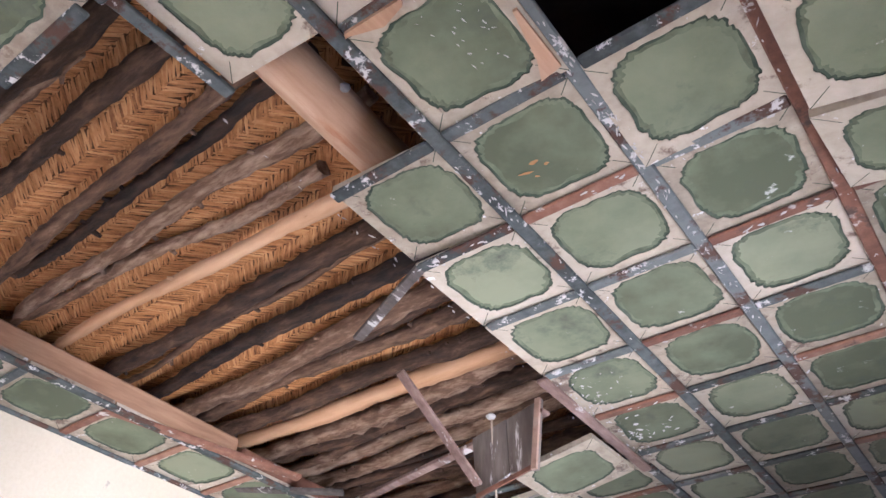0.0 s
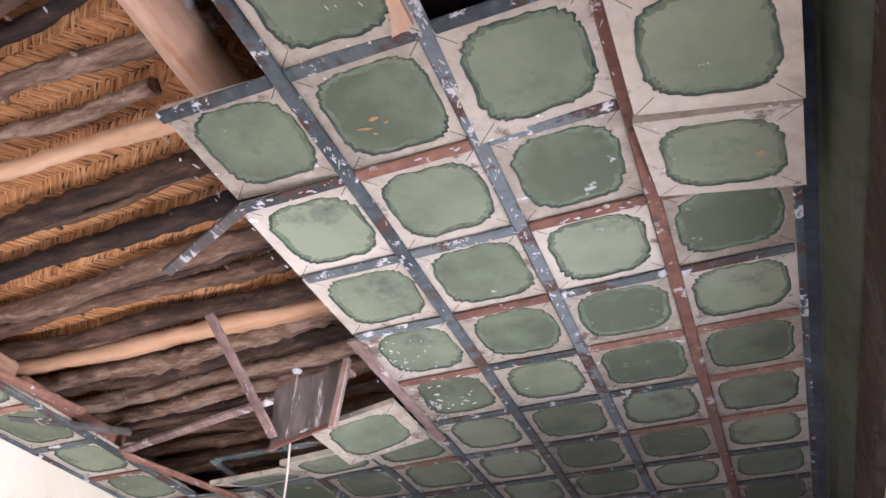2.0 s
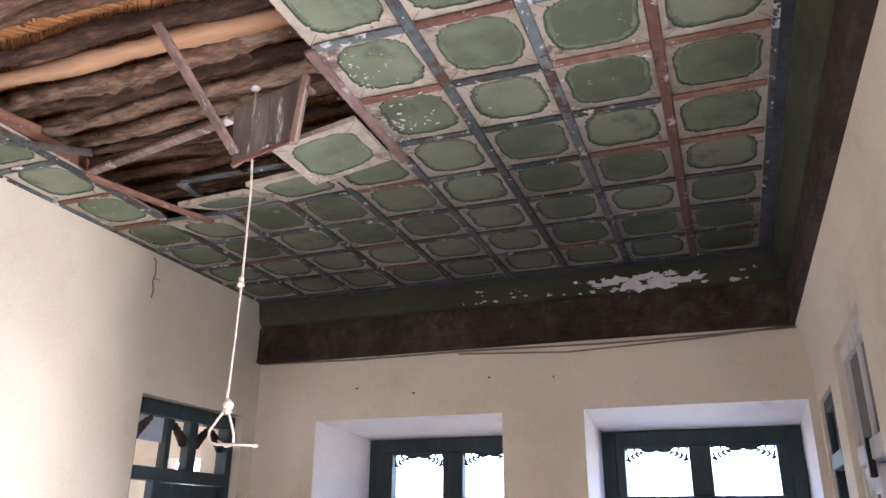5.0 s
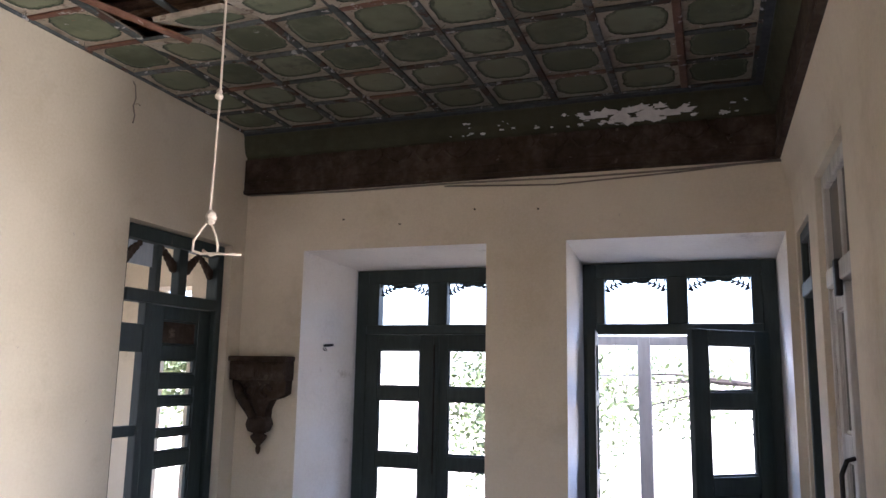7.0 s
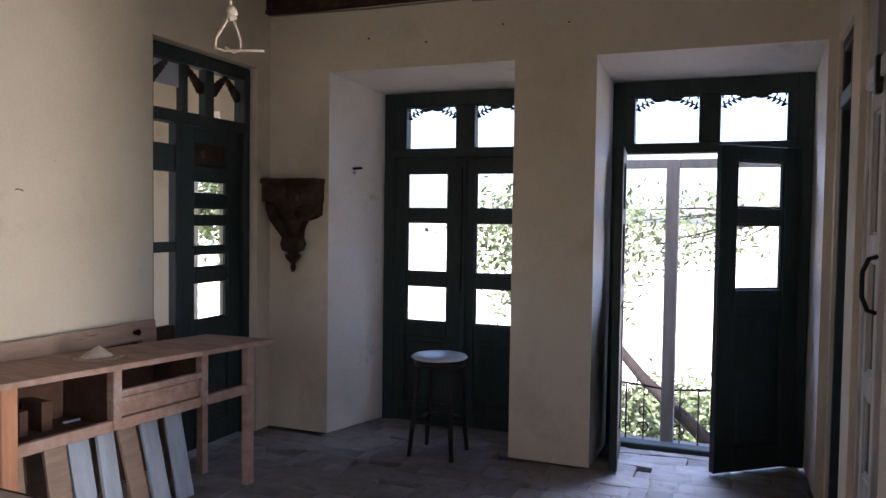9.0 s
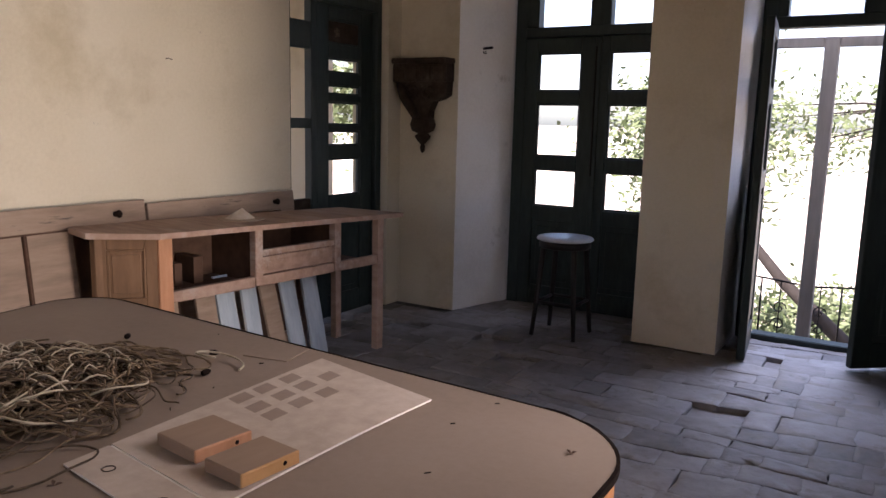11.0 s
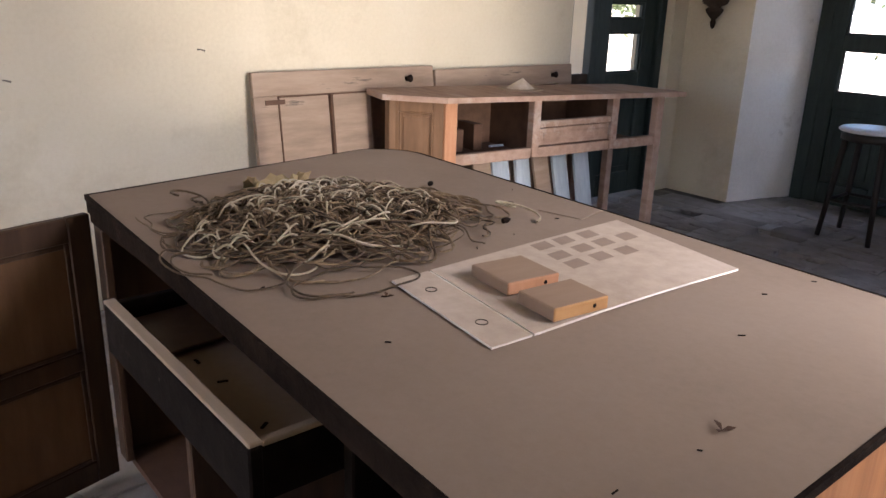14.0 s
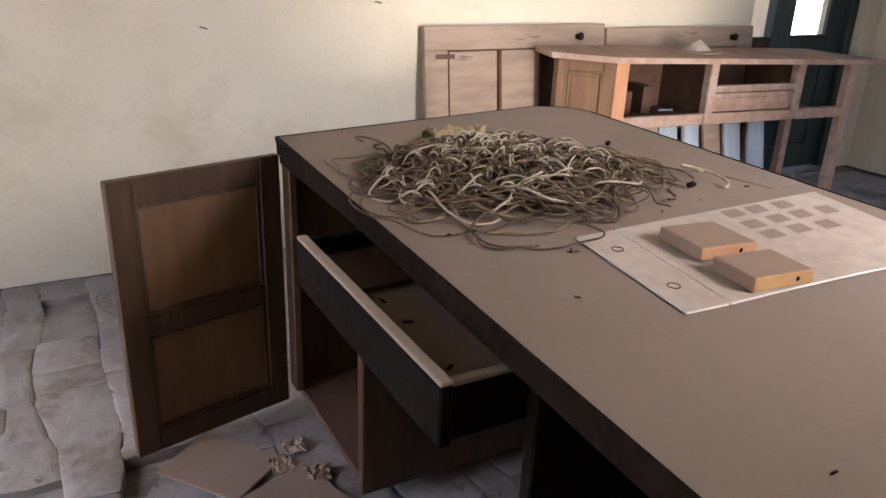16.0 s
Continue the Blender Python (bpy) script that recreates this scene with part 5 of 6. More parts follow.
part("front_rail", boxes((0.065, 0.004, 0.495, 0.5, 0.034, 0.545), (0.545, 0.004, 0.495, 1.015, 0.034, 0.545), (1.06, 0.004, 0.495, 1.345, 0.034, 0.545), bevel=0.003), OLD_WOOD, con)
part("drawer_rail", boxes((0.545, 0.004, 0.638, 1.015, 0.034, 0.668), bevel=0.003), OLD_WOOD, con)
part("drawer_front", boxes((0.550, 0.012, 0.550, 1.010, 0.030, 0.633), (0.575, 0.008, 0.572, 0.985, 0.012, 0.612), bevel=0.003), OLD_WOOD, con)
# inside faces and slats coloured dark for the open bays' shade
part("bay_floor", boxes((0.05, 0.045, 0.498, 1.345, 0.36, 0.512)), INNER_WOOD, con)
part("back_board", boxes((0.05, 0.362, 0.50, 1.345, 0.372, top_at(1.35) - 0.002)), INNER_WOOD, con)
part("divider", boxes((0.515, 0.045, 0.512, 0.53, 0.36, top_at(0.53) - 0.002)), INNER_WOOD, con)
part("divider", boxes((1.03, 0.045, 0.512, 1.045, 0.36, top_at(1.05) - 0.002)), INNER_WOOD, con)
end = new("end_panel")
end.empty_display_size = 0.05
end.parent = con
end.matrix_basis = pose(0.01, 0.02, 0, 0, 0, 143)
part("stile", boxes((0.0, -0.012, 0.47, 0.05, 0.012, 0.785), bevel=0.003), DOOR_PANEL, end)
part("stile", boxes((0.20, -0.012, 0.47, 0.245, 0.012, 0.785), bevel=0.003), DOOR_PANEL, end)
part("rail", boxes((0.05, -0.012, 0.735, 0.20, 0.012, 0.785), bevel=0.003), DOOR_PANEL, end)
part("rail", boxes((0.05, -0.012, 0.47, 0.20, 0.012, 0.53), bevel=0.003), DOOR_PANEL, end)
part("raised_panel", boxes((0.05, -0.004, 0.53, 0.20, 0.004, 0.735), (0.068, -0.008, 0.55, 0.182, 0.008, 0.715), bevel=0.003), DOOR_PANEL, end, "raised orange-brown end panel")
part("panel_moulding", boxes((0.05, 0.004, 0.53, 0.060, 0.014, 0.735), (0.190, 0.004, 0.53, 0.20, 0.014, 0.735), (0.060, 0.004, 0.725, 0.190, 0.014, 0.735), (0.050, -0.014, 0.53, 0.060, -0.004, 0.735), (0.190, -0.014, 0.53, 0.20, -0.004, 0.735), bevel=0.003), DOOR_PANEL, end, "worn moulding")
part("end_leg", boxes((-0.20, 0.14, 0.0, -0.16, 0.18, 0.785), bevel=0.003), DOOR_PANEL, con)
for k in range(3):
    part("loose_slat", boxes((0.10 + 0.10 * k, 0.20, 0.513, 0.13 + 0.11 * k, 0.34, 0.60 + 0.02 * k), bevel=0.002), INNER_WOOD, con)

hat = thing("plaster_pile", "small pyramid of plaster dust on a dark plate", "plaster pile", at=(-2.33, 3.27, 0.795), rz=75)
bm = bmesh.new()
lathe(bm, [(0.10, 0.0), (0.115, 0.006), (0.10, 0.009)], (0, 0, 0), 14)
part("plate", bm, BOARD, hat)
bm = bmesh.new()
base = [bm.verts.new((0.075 * math.cos(a) * rng.uniform(0.85, 1.1), 0.06 * math.sin(a), 0.009)) for a in (2 * math.pi * k / 9 for k in range(9))]
mid = [bm.verts.new((v.co.x * 0.55, v.co.y * 0.55, 0.030 + rng.uniform(-0.004, 0.004))) for v in base]
tip = bm.verts.new((0.008, 0, 0.058))
for k in range(9):
    bm.faces.new((base[k], base[(k + 1) % 9], mid[(k + 1) % 9], mid[k]))
    bm.faces.new((mid[k], mid[(k + 1) % 9], tip))
bm.faces.new(base[::-1])
part("mound", bm, PAPER, hat)


def leaning_door(y0, y1, top, label, dark):
    """An old panelled door stood on its side against the wall."""
    d = thing("leaning_door", label, "door", "old doors against the wall", at=(-2.50, y0, 0), rz=0)
    d.matrix_basis = pose(-2.505, y0, 0.0, 0, -math.degrees(math.asin(0.105 / top)), 0)
    w = y1 - y0
    part("rail", boxes((-0.016, 0, top - 0.10, 0.014, w, top), bevel=0.003), BOARD, d)
    part("rail", boxes((-0.016, 0, 0, 0.014, w, 0.09), bevel=0.003), BOARD, d)
    edges = [(0.0, 0.11), (0.37, 0.58), (w - 0.11, w)]
    for a, b in edges:
        part("stile", boxes((-0.016, a, 0.09, 0.012, b, top - 0.10), bevel=0.003), BOARD, d)
    for a, b in ((0.11, 0.37), (0.58, w - 0.11)):
        part("door_panel", boxes((-0.016, a + 0.004, 0.094, -0.006 if a < 0.3 else -0.010, b - 0.004, top - 0.104)), BOARD if a < 0.3 else INNER_WOOD, d)
    # raised dark strips stand in for shadow in the panel grooves
    for a, b in ((0.11, 0.37), (0.37, 0.58)):
        bm = boxes((-0.006, a, 0.094, 0.015, a + 0.007, top - 0.10), (-0.006, b - 0.007, 0.094, 0.015, b, top - 0.10), (-0.006, a + 0.007, top - 0.107, 0.015, b - 0.007, top - 0.10), bevel=0.002)
        part("groove_shade_strip", bm, INNER_WOOD, d)
    part("hinge_plate", boxes((0.014, 0.05, top - 0.135, 0.018, 0.14, top - 0.115)), INNER_WOOD, d)
    bm = bmesh.new()
    lathe(bm, [(0.012, 0), (0.012, 0.02), (0.018, 0.028), (0.008, 0.036)], (0, 0, 0), 10, m=Matrix.Translation((0.014, w - 0.16, top - 0.055)) @ pose(0, 0, 0, 0, 90, 0))
    part("knob", bm, EDGE, d)
    return d


leaning_door(1.985, 2.93, 0.905, "dusty old panelled door stood on its side", False)
leaning_door(2.945, 3.93, 0.885, "greyed old door plank leaning behind the console", True)
for k in range(6):
    y = 3.02 + 0.135 * k + rng.uniform(-0.02, 0.02)
    bm = boxes((-0.009, 0, 0, 0.009, 0.105, 0.50 + rng.uniform(-0.04, 0.05)), bevel=0.002)
    ob = mesh_object("stored_plank", bm, BLUE_BOARD if k % 3 else BOARD)
    ob.matrix_basis = pose(-2.31 + 0.012 * k, y, 0.002, rng.uniform(-4, 4), -13, rng.uniform(-8, 8))
    tagged(ob, "faded blue painted plank stored under the console" if k % 3 else "bare plank stored under the console", "plank", "planks under the console")

# ---- stool ----
stool = thing("stool", "dark round stool with a pale worn seat, in the window bay", "stool", at=(-1.345, 4.985, 0))
bm = bmesh.new()
lathe(bm, [(0.166, 0.592), (0.174, 0.597), (0.174, 0.602), (0.164, 0.611), (0.05, 0.614)], (0, 0, 0), 28)
part("seat", bm, SEAT, stool, "pale worn round seat")
bm = bmesh.new()
lathe(bm, [(0.150, 0.545), (0.158, 0.55), (0.158, 0.591), (0.150, 0.593)], (0, 0, 0), 24)
part("apron", bm, BLACK_WOOD, stool)
for k in range(4):
    a = radians(45 + 90 * k)
    bm = bmesh.new()
    tube(bm, [(0.14 * math.cos(a), 0.14 * math.sin(a), 0.545), (0.165 * math.cos(a), 0.165 * math.sin(a), 0.27), (0.195 * math.cos(a), 0.195 * math.sin(a), 0.0)], [0.018, 0.017, 0.014], 8)
    part("leg", bm, BLACK_WOOD, stool)
    b = radians(135 + 90 * k)
    bm = bmesh.new()
    tube(bm, [(0.172 * math.cos(a), 0.172 * math.sin(a), 0.21), (0.172 * math.cos(b), 0.172 * math.sin(b), 0.21)], 0.010, 8)
    part("stretcher", bm, BLACK_WOOD, stool)

# ---- wall bracket ----
br = thing("wall_bracket", "dark carved wooden wall bracket with a turned pendant", "wall bracket")
CARVED = FRIEZE
bm = boxes((-2.645, 4.95, 1.665, -2.215, 5.08, 1.70), (-2.64, 4.965, 1.545, -2.22, 5.08, 1.665), bevel=0.006)
for k in range(4):
    box(bm, -2.63 + 0.105 * k, 4.955, 1.56, -2.545 + 0.105 * k, 4.965, 1.65, bevel=0.004)
part("shelf", bm, CARVED, br)
bm = bmesh.new()
sil = [(-2.635, 1.545), (-2.23, 1.545), (-2.235, 1.46), (-2.28, 1.435), (-2.34, 1.42), (-2.37, 1.36), (-2.375, 1.30), (-2.475, 1.30), (-2.485, 1.36), (-2.53, 1.43), (-2.58, 1.47), (-2.62, 1.50)]
lo, hi = [bm.verts.new((x, 5.08, z)) for x, z in sil], [bm.verts.new((x, 5.0, z)) for x, z in sil]
bm.faces.new(lo), bm.faces.new(hi)
for k in range(len(sil)):
    bm.faces.new((lo[k], lo[(k + 1) % len(sil)], hi[(k + 1) % len(sil)], hi[k]))
part("back_plate", bm, CARVED, br)
bm = bmesh.new()
tube(bm, [(-2.60, 4.985, 1.53), (-2.565, 4.965, 1.50), (-2.54, 4.96, 1.45), (-2.505, 4.965, 1.40), (-2.47, 4.98, 1.34), (-2.45, 4.99, 1.30)], [0.022, 0.032, 0.036, 0.034, 0.030, 0.028], 10)
for s in (-1, 1):
    tube(bm, [(-2.43 + s * (0.06 + 0.035 * math.cos(a)), 4.985, 1.48 + 0.035 * math.sin(a)) for a in (0.5 * k for k in range(11))], 0.012, 7)
part("scroll", bm, CARVED, br, "carved scroll with worn pale highlights")
bm = bmesh.new()
lathe(bm, [(0.004, 1.075), (0.014, 1.09), (0.018, 1.115), (0.012, 1.13), (0.030, 1.15), (0.050, 1.175), (0.055, 1.19), (0.035, 1.205), (0.075, 1.225), (0.088, 1.265), (0.078, 1.30), (0.055, 1.315)], (-2.43, 5.03, 0), 18)
part("pendant", bm, CARVED, br)

# ---- hanging cord ----
cord = thing("hanging_cord", "thin cream cord with knots and a loop, hanging from the ceiling", "cord")
bm = bmesh.new()
tube(bm, [(-1.190, 2.695, 3.285), (-1.193, 2.71, 3.1), (-1.194, 2.735, 2.9), (-1.197, 2.742, 2.53), (-1.201, 2.742, 2.3), (-1.205, 2.74, 2.12)], 0.0042, 6)
part("line", bm, TWINE, cord)
for pair in (((2.53, 0.014), (2.548, 0.010)), ((2.112, 0.018), (2.095, 0.014))):
    bm = bmesh.new()
    for z, r in pair:
        lathe(bm, [(0.003, -r), (r, -r * 0.5), (r * 1.05, r * 0.2), (r * 0.4, r)], (-1.20, 2.741, z), 9)
    part("knot", bm, TWINE, cord)
bm = bmesh.new()
tube(bm, [(-1.205, 2.74, 2.10), (-1.235, 2.74, 2.065), (-1.258, 2.735, 2.03), (-1.255, 2.73, 1.995), (-1.225, 2.735, 1.985), (-1.185, 2.74, 1.985), (-1.13, 2.745, 1.982), (-1.08, 2.75, 1.978)], 0.0045, 6)
tube(bm, [(-1.20, 2.745, 2.09), (-1.185, 2.75, 2.05), (-1.172, 2.75, 2.01), (-1.168, 2.745, 1.985), (-1.19, 2.74, 1.978), (-1.222, 2.738, 1.998)], 0.0045, 6)
part("loop", bm, TWINE, cord)

# ---- wires and nails on the walls ----
bm = bmesh.new()
tube(bm, [(-2.62, 5.062, 2.80), (-1.9, 5.066, 2.785), (-1.1, 5.068, 2.79), (-0.3, 5.068, 2.775), (0.3, 5.066, 2.78), (0.79, 5.06, 2.79)], 0.006, 6)
tagged(mesh_object("wall_cable", bm, WIRE), "grey cable sagging below the frieze", "cable")
bm = bmesh.new()
tube(bm, [(-1.2, 5.07, 2.775), (-0.5, 5.07, 2.74), (0.2, 5.07, 2.765), (0.78, 5.065, 2.80)], 0.005, 6)
tagged(mesh_object("wall_cable", bm, WIRE), "second thin cable drooping on the window wall", "cable")
bm = bmesh.new()
tube(bm, [(0.806, 5.0, 2.80), (0.808, 4.3, 2.83), (0.81, 3.4, 2.82), (0.81, 2.2, 2.81), (0.81, 0.8, 2.80)], 0.009, 6)
tube(bm, [(0.808, 4.75, 2.80), (0.808, 4.70, 2.6), (0.808, 4.72, 2.5), (0.808, 4.6, 2.45)], 0.004, 6)
tube(bm, [(0.808, 4.85, 2.80), (0.808, 4.86, 2.62)], 0.004, 6)
tagged(mesh_object("side_wall_cable", bm, WIRE), "bundle of grey cables along the side wall", "cable")
bm = bmesh.new()
tube(bm, [(-2.14, 5.30, 1.78), (-2.06, 5.30, 1.785)], 0.009, 7)
tube(bm, [(-2.14, 5.30, 1.78), (-2.12, 5.29, 1.75), (-2.10, 5.29, 1.745), (-2.11, 5.29, 1.765)], 0.003, 6)
tagged(mesh_object("window_bar", bm, IRON), "short iron bar stub with wire in the reveal", "bar")
for x, y, z in ((-2.645, 1.79, 0.99), (-2.645, 1.10, 0.90), (-2.645, 3.12, 1.55), (-2.645, 3.93, 3.07), (-2.645, 2.55, 1.93), (-2.645, 2.3, 1.5)):
    bm = bmesh.new()
    tube(bm, [(x - 0.01, y, z), (x + 0.012, y + 0.003, z + 0.003), (x + 0.015, y + 0.022, z - 0.003)], [0.0025, 0.0025, 0.0035], 7)
    tagged(mesh_object("wall_nail", bm, WIRE), "bent rusty nail in the plaster", "nail", "nails in the wall")
for x, z in ((-1.9, 2.6), (-1.0, 2.62), (-0.60, 2.6), (-1.5, 2.55)):
    bm = bmesh.new()
    tube(bm, [(x, 5.09, z), (x, 5.065, z - 0.004)], [0.004, 0.006], 7)
    tagged(mesh_object("wall_nail", bm, IRON), "short rusty nail in the plaster", "nail", "nails in the wall")

bm = bmesh.new()
tube(bm, [(-2.655, 3.905, 3.20), (-2.635, 3.908, 3.17), (-2.64, 3.925, 3.10), (-2.635, 3.905, 3.05), (-2.638, 3.925, 3.0), (-2.64, 3.918, 2.955)], 0.004, 6)
tagged(mesh_object("wall_wire", bm, WIRE), "short crooked wire hanging down the plaster", "wire")

# ---- litter on the floor ----
for x, y, rz, w, d, label in ((-1.08, 0.92, 18, 0.11, 0.10, "dusty square of board on the floor"), (-1.30, 0.80, 38, 0.12, 0.09, "dusty sheet of card on the floor")):
    bm = bmesh.new()
    box(bm, -w, -d, 0, w, d, 0.006, m=pose(x, y, 0.006, 0.6, -0.6, rz), bevel=0.001)
    tagged(mesh_object("floor_card", bm, DUST), label, "card")
for x, y in ((-1.30, 0.98), (-1.24, 0.93), (-1.17, 1.00)):
    crumpled("crumpled_paper", x, y, 0.010, 0.036, 0.028, 0.014, PAPER if x < -1.27 else BOARD, "crumpled paper beside the open cupboard", "paper")
bm = bmesh.new()
box(bm, -0.22, -0.02, 0, 0.22, 0.02, 0.018, m=pose(-0.62, 0.86, 0.012, 0, 0, 35), bevel=0.003)
tagged(mesh_object("floor_slat", bm, DRAWER_EDGE), "pale wooden slat lying on the floor", "slat")
bm = bmesh.new()
lathe(bm, [(0.02, 0), (0.045, 0.01), (0.05, 0.06), (0.04, 0.085), (0.01, 0.09)], (-0.80, 0.90, 0.005), 12)
tagged(mesh_object("floor_lump", bm, STONE), "grey lump of stone under the drawer", "stone")
for k in range(4):
    bm = bmesh.new()
    cx, cy = -2.25 + rng.uniform(-0.12, 0.2), 0.68 + 0.12 * k
    tube(bm, [(cx + 0.09 * math.cos(0.5 * i + k) * (1 + 0.05 * i), cy + 0.06 * math.sin(0.55 * i), 0.012 + 0.004 * (i % 3)) for i in range(12)], 0.004, 6)
    tagged(mesh_object("floor_wire", bm, WIRE), "loose bent wire on the paving", "wire", "wires on the floor")

# ---- outside the open window ----
balcony = thing("balcony", "narrow balcony with a low iron railing and grey post", "balcony")
part("slab", boxes((-2.6, 5.70, -0.34, 1.6, 6.62, -0.20), bevel=0.01), STONE, balcony)
part("post", boxes((-0.155, 6.36, -0.20, -0.065, 6.44, 1.90), bevel=0.006), POST, balcony)
part("beam", boxes((-2.6, 6.375, 1.835, -0.155, 6.425, 1.90), (-0.065, 6.375, 1.835, 1.6, 6.425, 1.90), bevel=0.005), POST, balcony)
for k in range(16):
    x = -2.5 + 0.26 * k
    bm = bmesh.new()
    tube(bm, [(x, 6.5, -0.2), (x, 6.5, 0.20 + 0.06 * abs(math.sin(0.52 * math.pi * (x + 0.1))))], 0.007, 6)
    for s in (-1, 1):
        tube(bm, [(x + 0.13 + s * (0.05 - 0.045 * a / 9) * math.cos(a), 6.5, (0.02 if s > 0 else -0.10) + (0.05 - 0.045 * a / 9) * math.sin(a)) for a in (0.6 * q for q in range(15))], 0.005, 5)
    tube(bm, [(x + 0.13, 6.5, -0.2), (x + 0.13, 6.5, 0.22)], 0.005, 5)
    part("railing_bay", bm, IRON, balcony)
bm = bmesh.new()
tube(bm, [(x, 6.5, 0.20 + 0.06 * abs(math.sin(0.52 * math.pi * (x + 0.1)))) for x in (-2.5 + 0.1 * k for k in range(41))], 0.008, 6)
part("hand_rail", bm, IRON, balcony)
for k in range(9):
    bm = bmesh.new()
    box(bm, -rng.uniform(0.05, 0.14), -0.03, 0, 0.09, 0.03, 0.015, m=pose(-0.3 + 0.08 * k, 6.15 + rng.uniform(-0.15, 0.15), -0.198 + 0.01 * (k % 3), 0, 0, rng.uniform(-40, 40)), bevel=0.002)
    tagged(mesh_object("balcony_scrap", bm, POST), "grey scrap of wood lying on the balcony", "wood scrap", "scraps on the balcony")

bm = bmesh.new()
gs = 2000
gv = [bm.verts.new((x, y, -2.6)) for x, y in ((-gs, 5.72), (gs, 5.72), (gs, gs), (-gs, gs))]
bm.faces.new(gv)
gv = [bm.verts.new((x, y, -2.6)) for x, y in ((-gs, -gs), (gs, -gs), (gs, 5.72), (-gs, 5.72))]
bm.faces.new(gv)
bmesh.ops.remove_doubles(bm, verts=bm.verts, dist=0.01)
structure("ground", bm, GROUND, "sunlit dry garden ground below the house", "ground")
structure("house_base", boxes((-4.9, BACK - 0.3, -2.6, 2.8, 5.70, -0.31)), FAR_WALL, "rendered base of the house", "wall")


def leafy_tree(path, radius, centre, size, count, leaf, label):
    """A tapered leaning trunk with limbs and an uneven crown of single leaves in clumps."""
    t = thing("garden_tree", label, "tree", "garden trees")
    bm = bmesh.new()
    tube(bm, path, [radius * (1 - 0.6 * k / (len(path) - 1)) for k in range(len(path))], 9)
    c = Vector(centre)
    tips = []
    for k in range(26):
        d = Vector((rng.gauss(0, 1), rng.gauss(0, 1), rng.gauss(0, 0.8))).normalized()
        tips.append(c + Vector((d.x * size[0], d.y * size[1], d.z * size[2])) * rng.uniform(0.35, 1.0))
    for tip in tips[:7]:
        s = Vector(path[-1])
        tube(bm, [s, s.lerp(tip, 0.5) + Vector((0, 0, 0.1)), tip], [radius * 0.28, radius * 0.14, radius * 0.05], 6)
    part("trunk", bm, TRUNK, t)
    v, f = [], []
    for k in range(count):
        tip = rng.choice(tips)
        p = tip + Vector((rng.gauss(0, 0.26) * size[0] ** 0.5, rng.gauss(0, 0.26) * size[1] ** 0.5, rng.gauss(0, 0.22) * size[2] ** 0.5))
        a = Vector((rng.gauss(0, 1), rng.gauss(0, 1), rng.gauss(0, 0.7))).normalized()
        b = a.orthogonal().normalized()
        l = leaf * rng.uniform(0.6, 1.3)
        i = len(v)
        v += [p - a * l, p + b * l * 0.42, p + a * l, p - b * l * 0.42]
        f.append((i, i + 1, i + 2, i + 3))
    me = bpy.data.meshes.new("crown")
    me.from_pydata([tuple(q) for q in v], [], f)
    me.materials.append(LEAF)
    crown = new("crown", me)
    crown.parent = t
    tagged(crown, kind="stuff")
    return t


leafy_tree([(0.95, 9.2, -2.6), (0.55, 9.1, -1.35), (0.05, 9.0, -0.80), (-0.60, 9.2, -0.28), (-1.4, 9.6, 0.5)], 0.11, (-1.9, 10.2, 1.2), (1.0, 1.2, 1.1), 4000, 0.055, "leaning garden tree with a thick bare trunk")
leafy_tree([(1.9, 11.5, -2.6), (1.8, 11.5, -1.2), (1.7, 11.6, 0.6), (1.2, 11.8, 1.5)], 0.10, (-0.35, 12.2, 1.3), (1.3, 0.9, 0.8), 1000, 0.060, "slender garden tree with sparse leaves")
leafy_tree([(-6.3, 10.4, -2.6), (-6.2, 10.5, -0.8), (-6.4, 10.3, 0.5)], 0.14, (-6.4, 10.2, 1.5), (1.3, 1.2, 1.3), 5200, 0.060, "bushy garden tree beside the neighbouring room")
leafy_tree([(-0.6, 10.6, -2.6), (-0.6, 10.6, -2.0), (-0.55, 10.6, -1.6)], 0.06, (-0.35, 10.6, -1.0), (1.3, 0.7, 0.5), 4200, 0.050, "low bright shrub below the balcony")

garden_wall = structure("garden_wall", boxes((-18, 19, -2.6, 14, 19.3, 1.1), bevel=0.02), FAR_WALL, "pale rendered garden wall in the sun", "wall")
pillar = thing("brick_pillar", "red brick pillar outside the neighbouring room", "pillar", at=(-3.08, 5.72, -0.2))
for c in range(34):
    for s in (0, 1):
        bm = boxes((-0.11 + 0.115 * s, -0.06, 0.072 * c, -0.005 + 0.115 * s, 0.06, 0.072 * c + 0.064), bevel=0.003) if c % 2 else boxes((-0.11, -0.06 + 0.062 * s, 0.072 * c, 0.11, -0.002 + 0.062 * s, 0.072 * c + 0.064), bevel=0.003)
        part("brick", bm, BRICK, pillar)
part("mortar", boxes((-0.10, -0.05, 0, 0.10, 0.05, 2.44)), FAR_WALL, pillar)

# ---- paving, stone by stone ----
paving = thing("paving", "uneven dusty stone paving with worn and sunken blocks", "floor", kind="structure")
rest = bmesh.new()


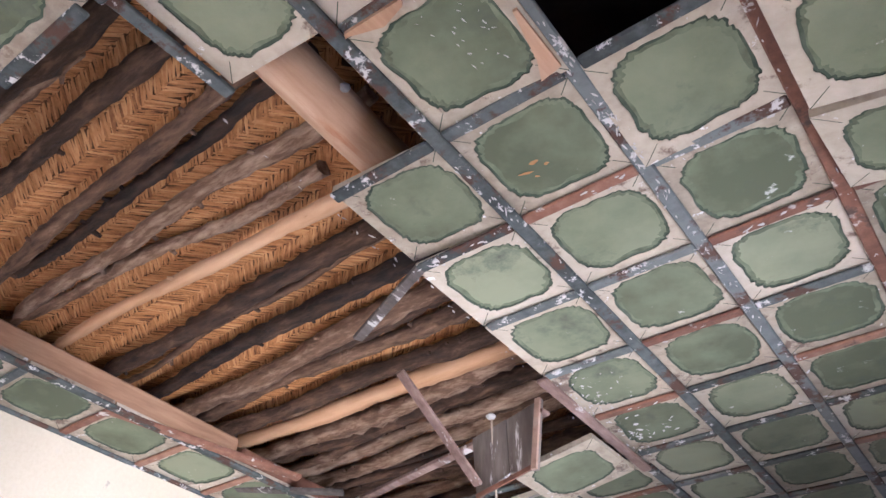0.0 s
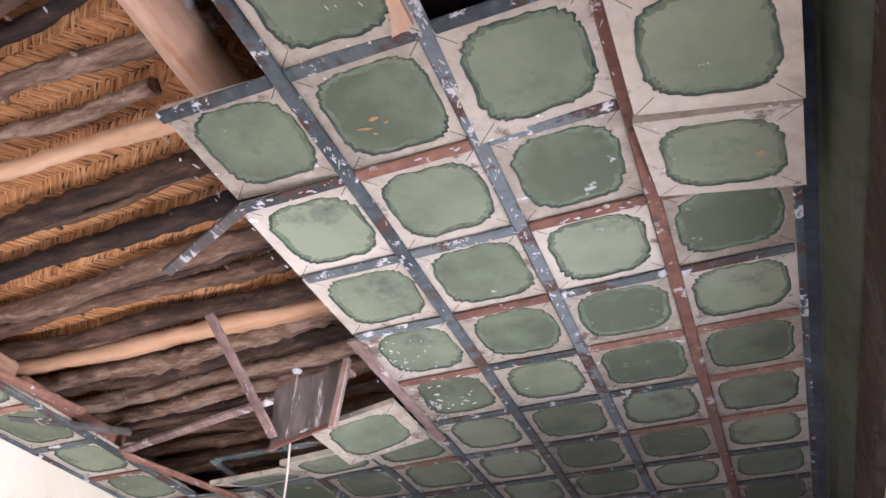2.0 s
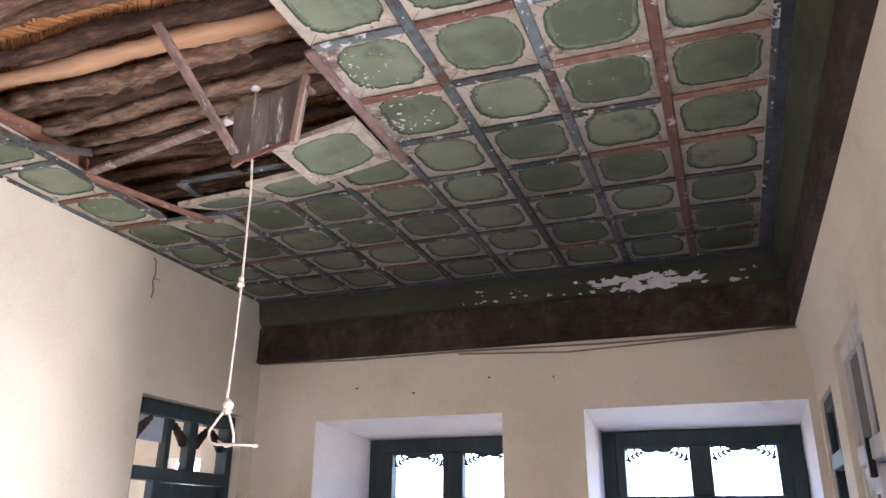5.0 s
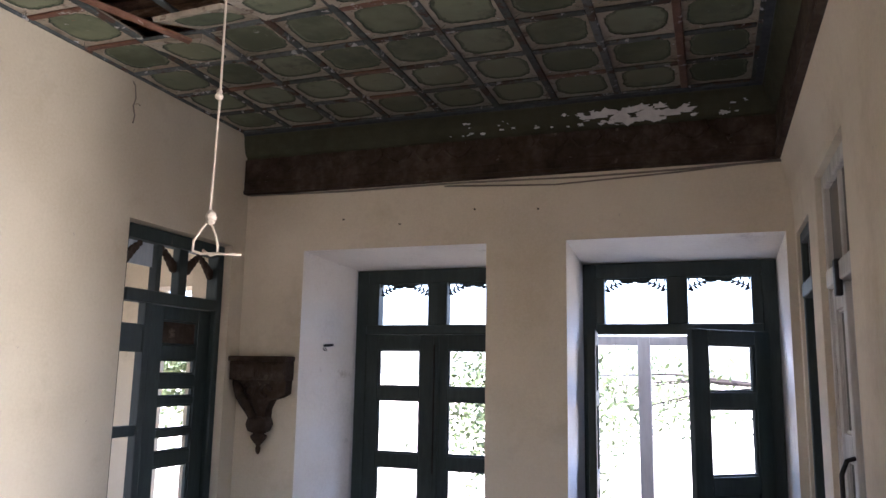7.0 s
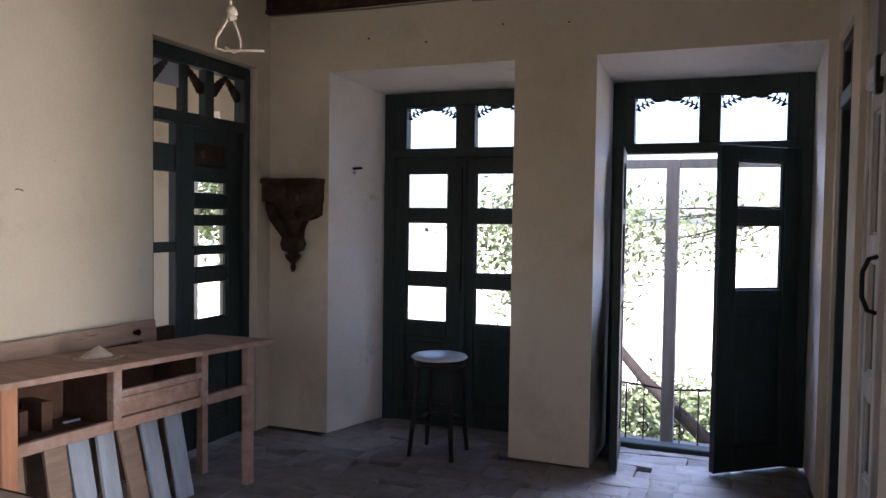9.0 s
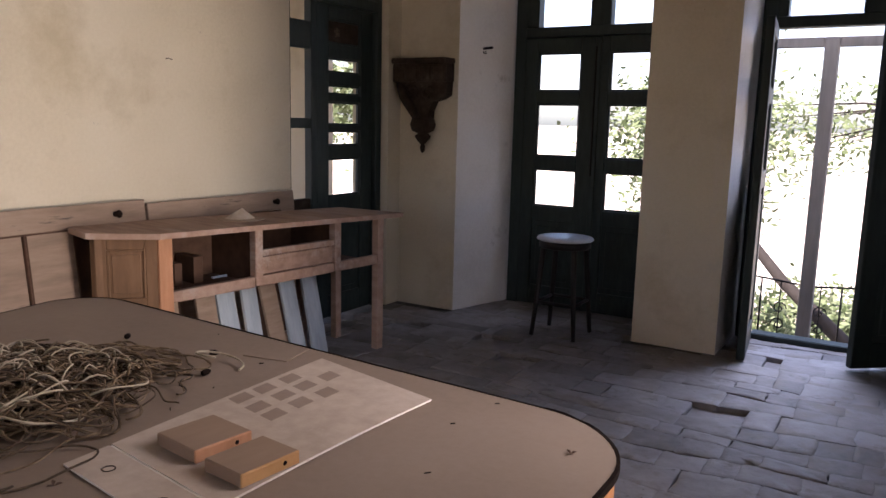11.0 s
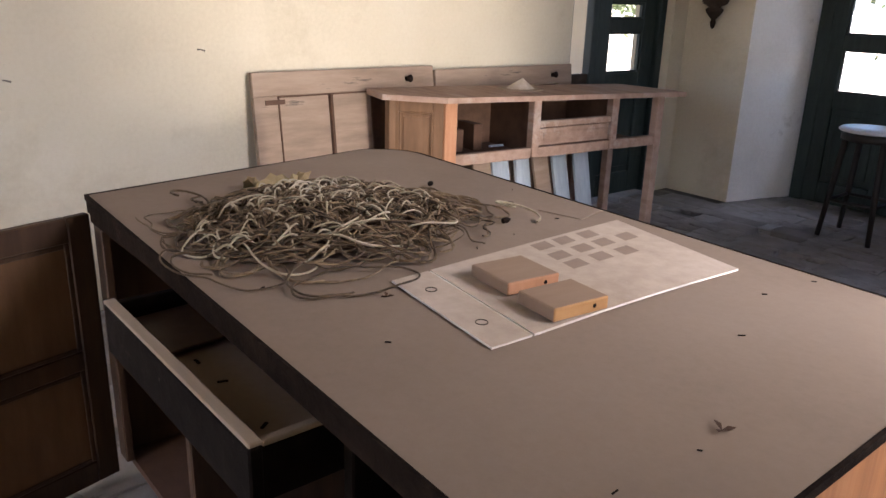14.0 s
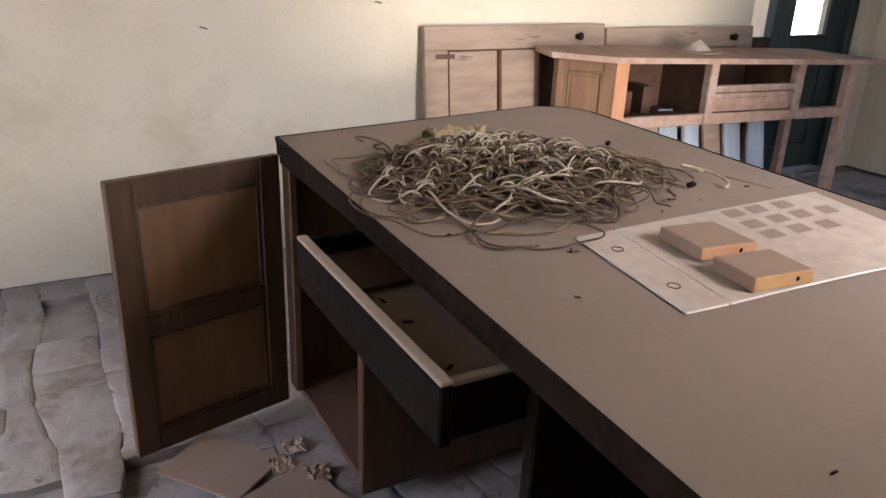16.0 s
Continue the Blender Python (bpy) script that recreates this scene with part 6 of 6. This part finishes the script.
def stone(bm, x0, x1, y0, y1, wave):
    g = rng.uniform(-0.005, 0.001)
    n = 3
    jag = lambda: rng.uniform(-0.010, 0.010)
    cut = [rng.uniform(0.003, 0.014) for _ in range(4)]
    ym = 0.5 * (y0 + y1)
    pts = []
    for k in range(1, n):
        x = x0 + (x1 - x0) * k / n
        pts.append((x, y0 + g + wave(x, 0) + jag()))
    pts += [(x1 - g - cut[0], y0 + g + wave(x1, 0) + jag()), (x1 - g, y0 + g + wave(x1, 0) + cut[0]), (x1 - g + jag(), ym + jag()), (x1 - g, y1 - g + wave(x1, 1) - cut[1]), (x1 - g - cut[1], y1 - g + wave(x1, 1))]
    for k in range(1, n):
        x = x1 - (x1 - x0) * k / n
        pts.append((x, y1 - g + wave(x, 1) + jag()))
    pts += [(x0 + g + cut[2], y1 - g + wave(x0, 1)), (x0 + g, y1 - g + wave(x0, 1) - cut[2]), (x0 + g + jag(), ym + jag()), (x0 + g, y0 + g + wave(x0, 0) + cut[3]), (x0 + g + cut[3], y0 + g + wave(x0, 0))]
    cx, cy = sum(p[0] for p in pts) / len(pts), sum(p[1] for p in pts) / len(pts)
    h = rng.uniform(-0.003, 0.002) - (0.027 if rng.random() < 0.045 else 0)
    tx, ty = rng.uniform(-0.02, 0.02), rng.uniform(-0.026, 0.026)
    rise = lambda x, y: h + tx * (x - cx) + ty * (y - cy)
    low = [bm.verts.new((x, y, -0.045)) for x, y in pts]
    mid = [bm.verts.new((x, y, rise(x, y) - rng.uniform(0.001, 0.004))) for x, y in pts]
    fx, fy = rng.uniform(0.945, 0.97), rng.uniform(0.93, 0.96)
    top = [bm.verts.new((cx + (x - cx) * fx, cy + (y - cy) * fy, rise(x, y) + rng.uniform(-0.0008, 0.0008))) for x, y in pts]
    core = [bm.verts.new((cx + (v.co.x - cx) * 0.55, cy + (v.co.y - cy) * 0.55, v.co.z + rng.uniform(-0.0025, 0.002))) for v in top]
    ctr = bm.verts.new((cx + jag(), cy + jag(), rise(cx, cy) + rng.uniform(-0.003, 0.002)))
    m = len(pts)
    for k in range(m):
        j = (k + 1) % m
        bm.faces.new((low[k], low[j], mid[j], mid[k]))
        bm.faces.new((mid[k], mid[j], top[j], top[k]))
        bm.faces.new((top[k], top[j], core[j], core[k])).smooth = True
        bm.faces.new((core[k], core[j], ctr)).smooth = True


row, y = 0, BACK
waves = {}
while y < 5.58:
    d = rng.uniform(0.11, 0.20)
    a0, a1 = rng.uniform(0, 6), rng.uniform(0, 6)
    waves[row + 1] = a1
    a0 = waves.get(row, a0)
    wave = lambda x, e, a0=a0, a1=a1: 0.030 * math.sin(2.3 * x + (a1 if e else a0)) + 0.014 * math.sin(7.1 * x + 2 * (a1 if e else a0))
    x = LEFT + rng.uniform(-0.2, 0)
    while x < RIGHT + 0.2:
        w = rng.choice((rng.uniform(0.08, 0.15), rng.uniform(0.14, 0.26), rng.uniform(0.18, 0.34)))
        xa, xb = max(x, LEFT), min(x + w, RIGHT + 0.25)
        inside = y + d < FRONT or -2.15 < 0.5 * (xa + xb) < -0.97 or -0.40 < 0.5 * (xa + xb) < 0.72
        if xb - xa > 0.04 and inside:
            near = y > 3.55 or (xb < -1.6 and 0.3 < y < 1.15)
            if near:
                bm = bmesh.new()
                stone(bm, xa, xb, y, y + d, wave)
                part("paving_stone", bm, STONE, paving)
            else:
                stone(rest, xa, xb, y, y + d, wave)
        x += w
    y += d
    row += 1
ob = part("hidden_paving", rest, STONE, paving)
tagged(ob, kind="stuff")
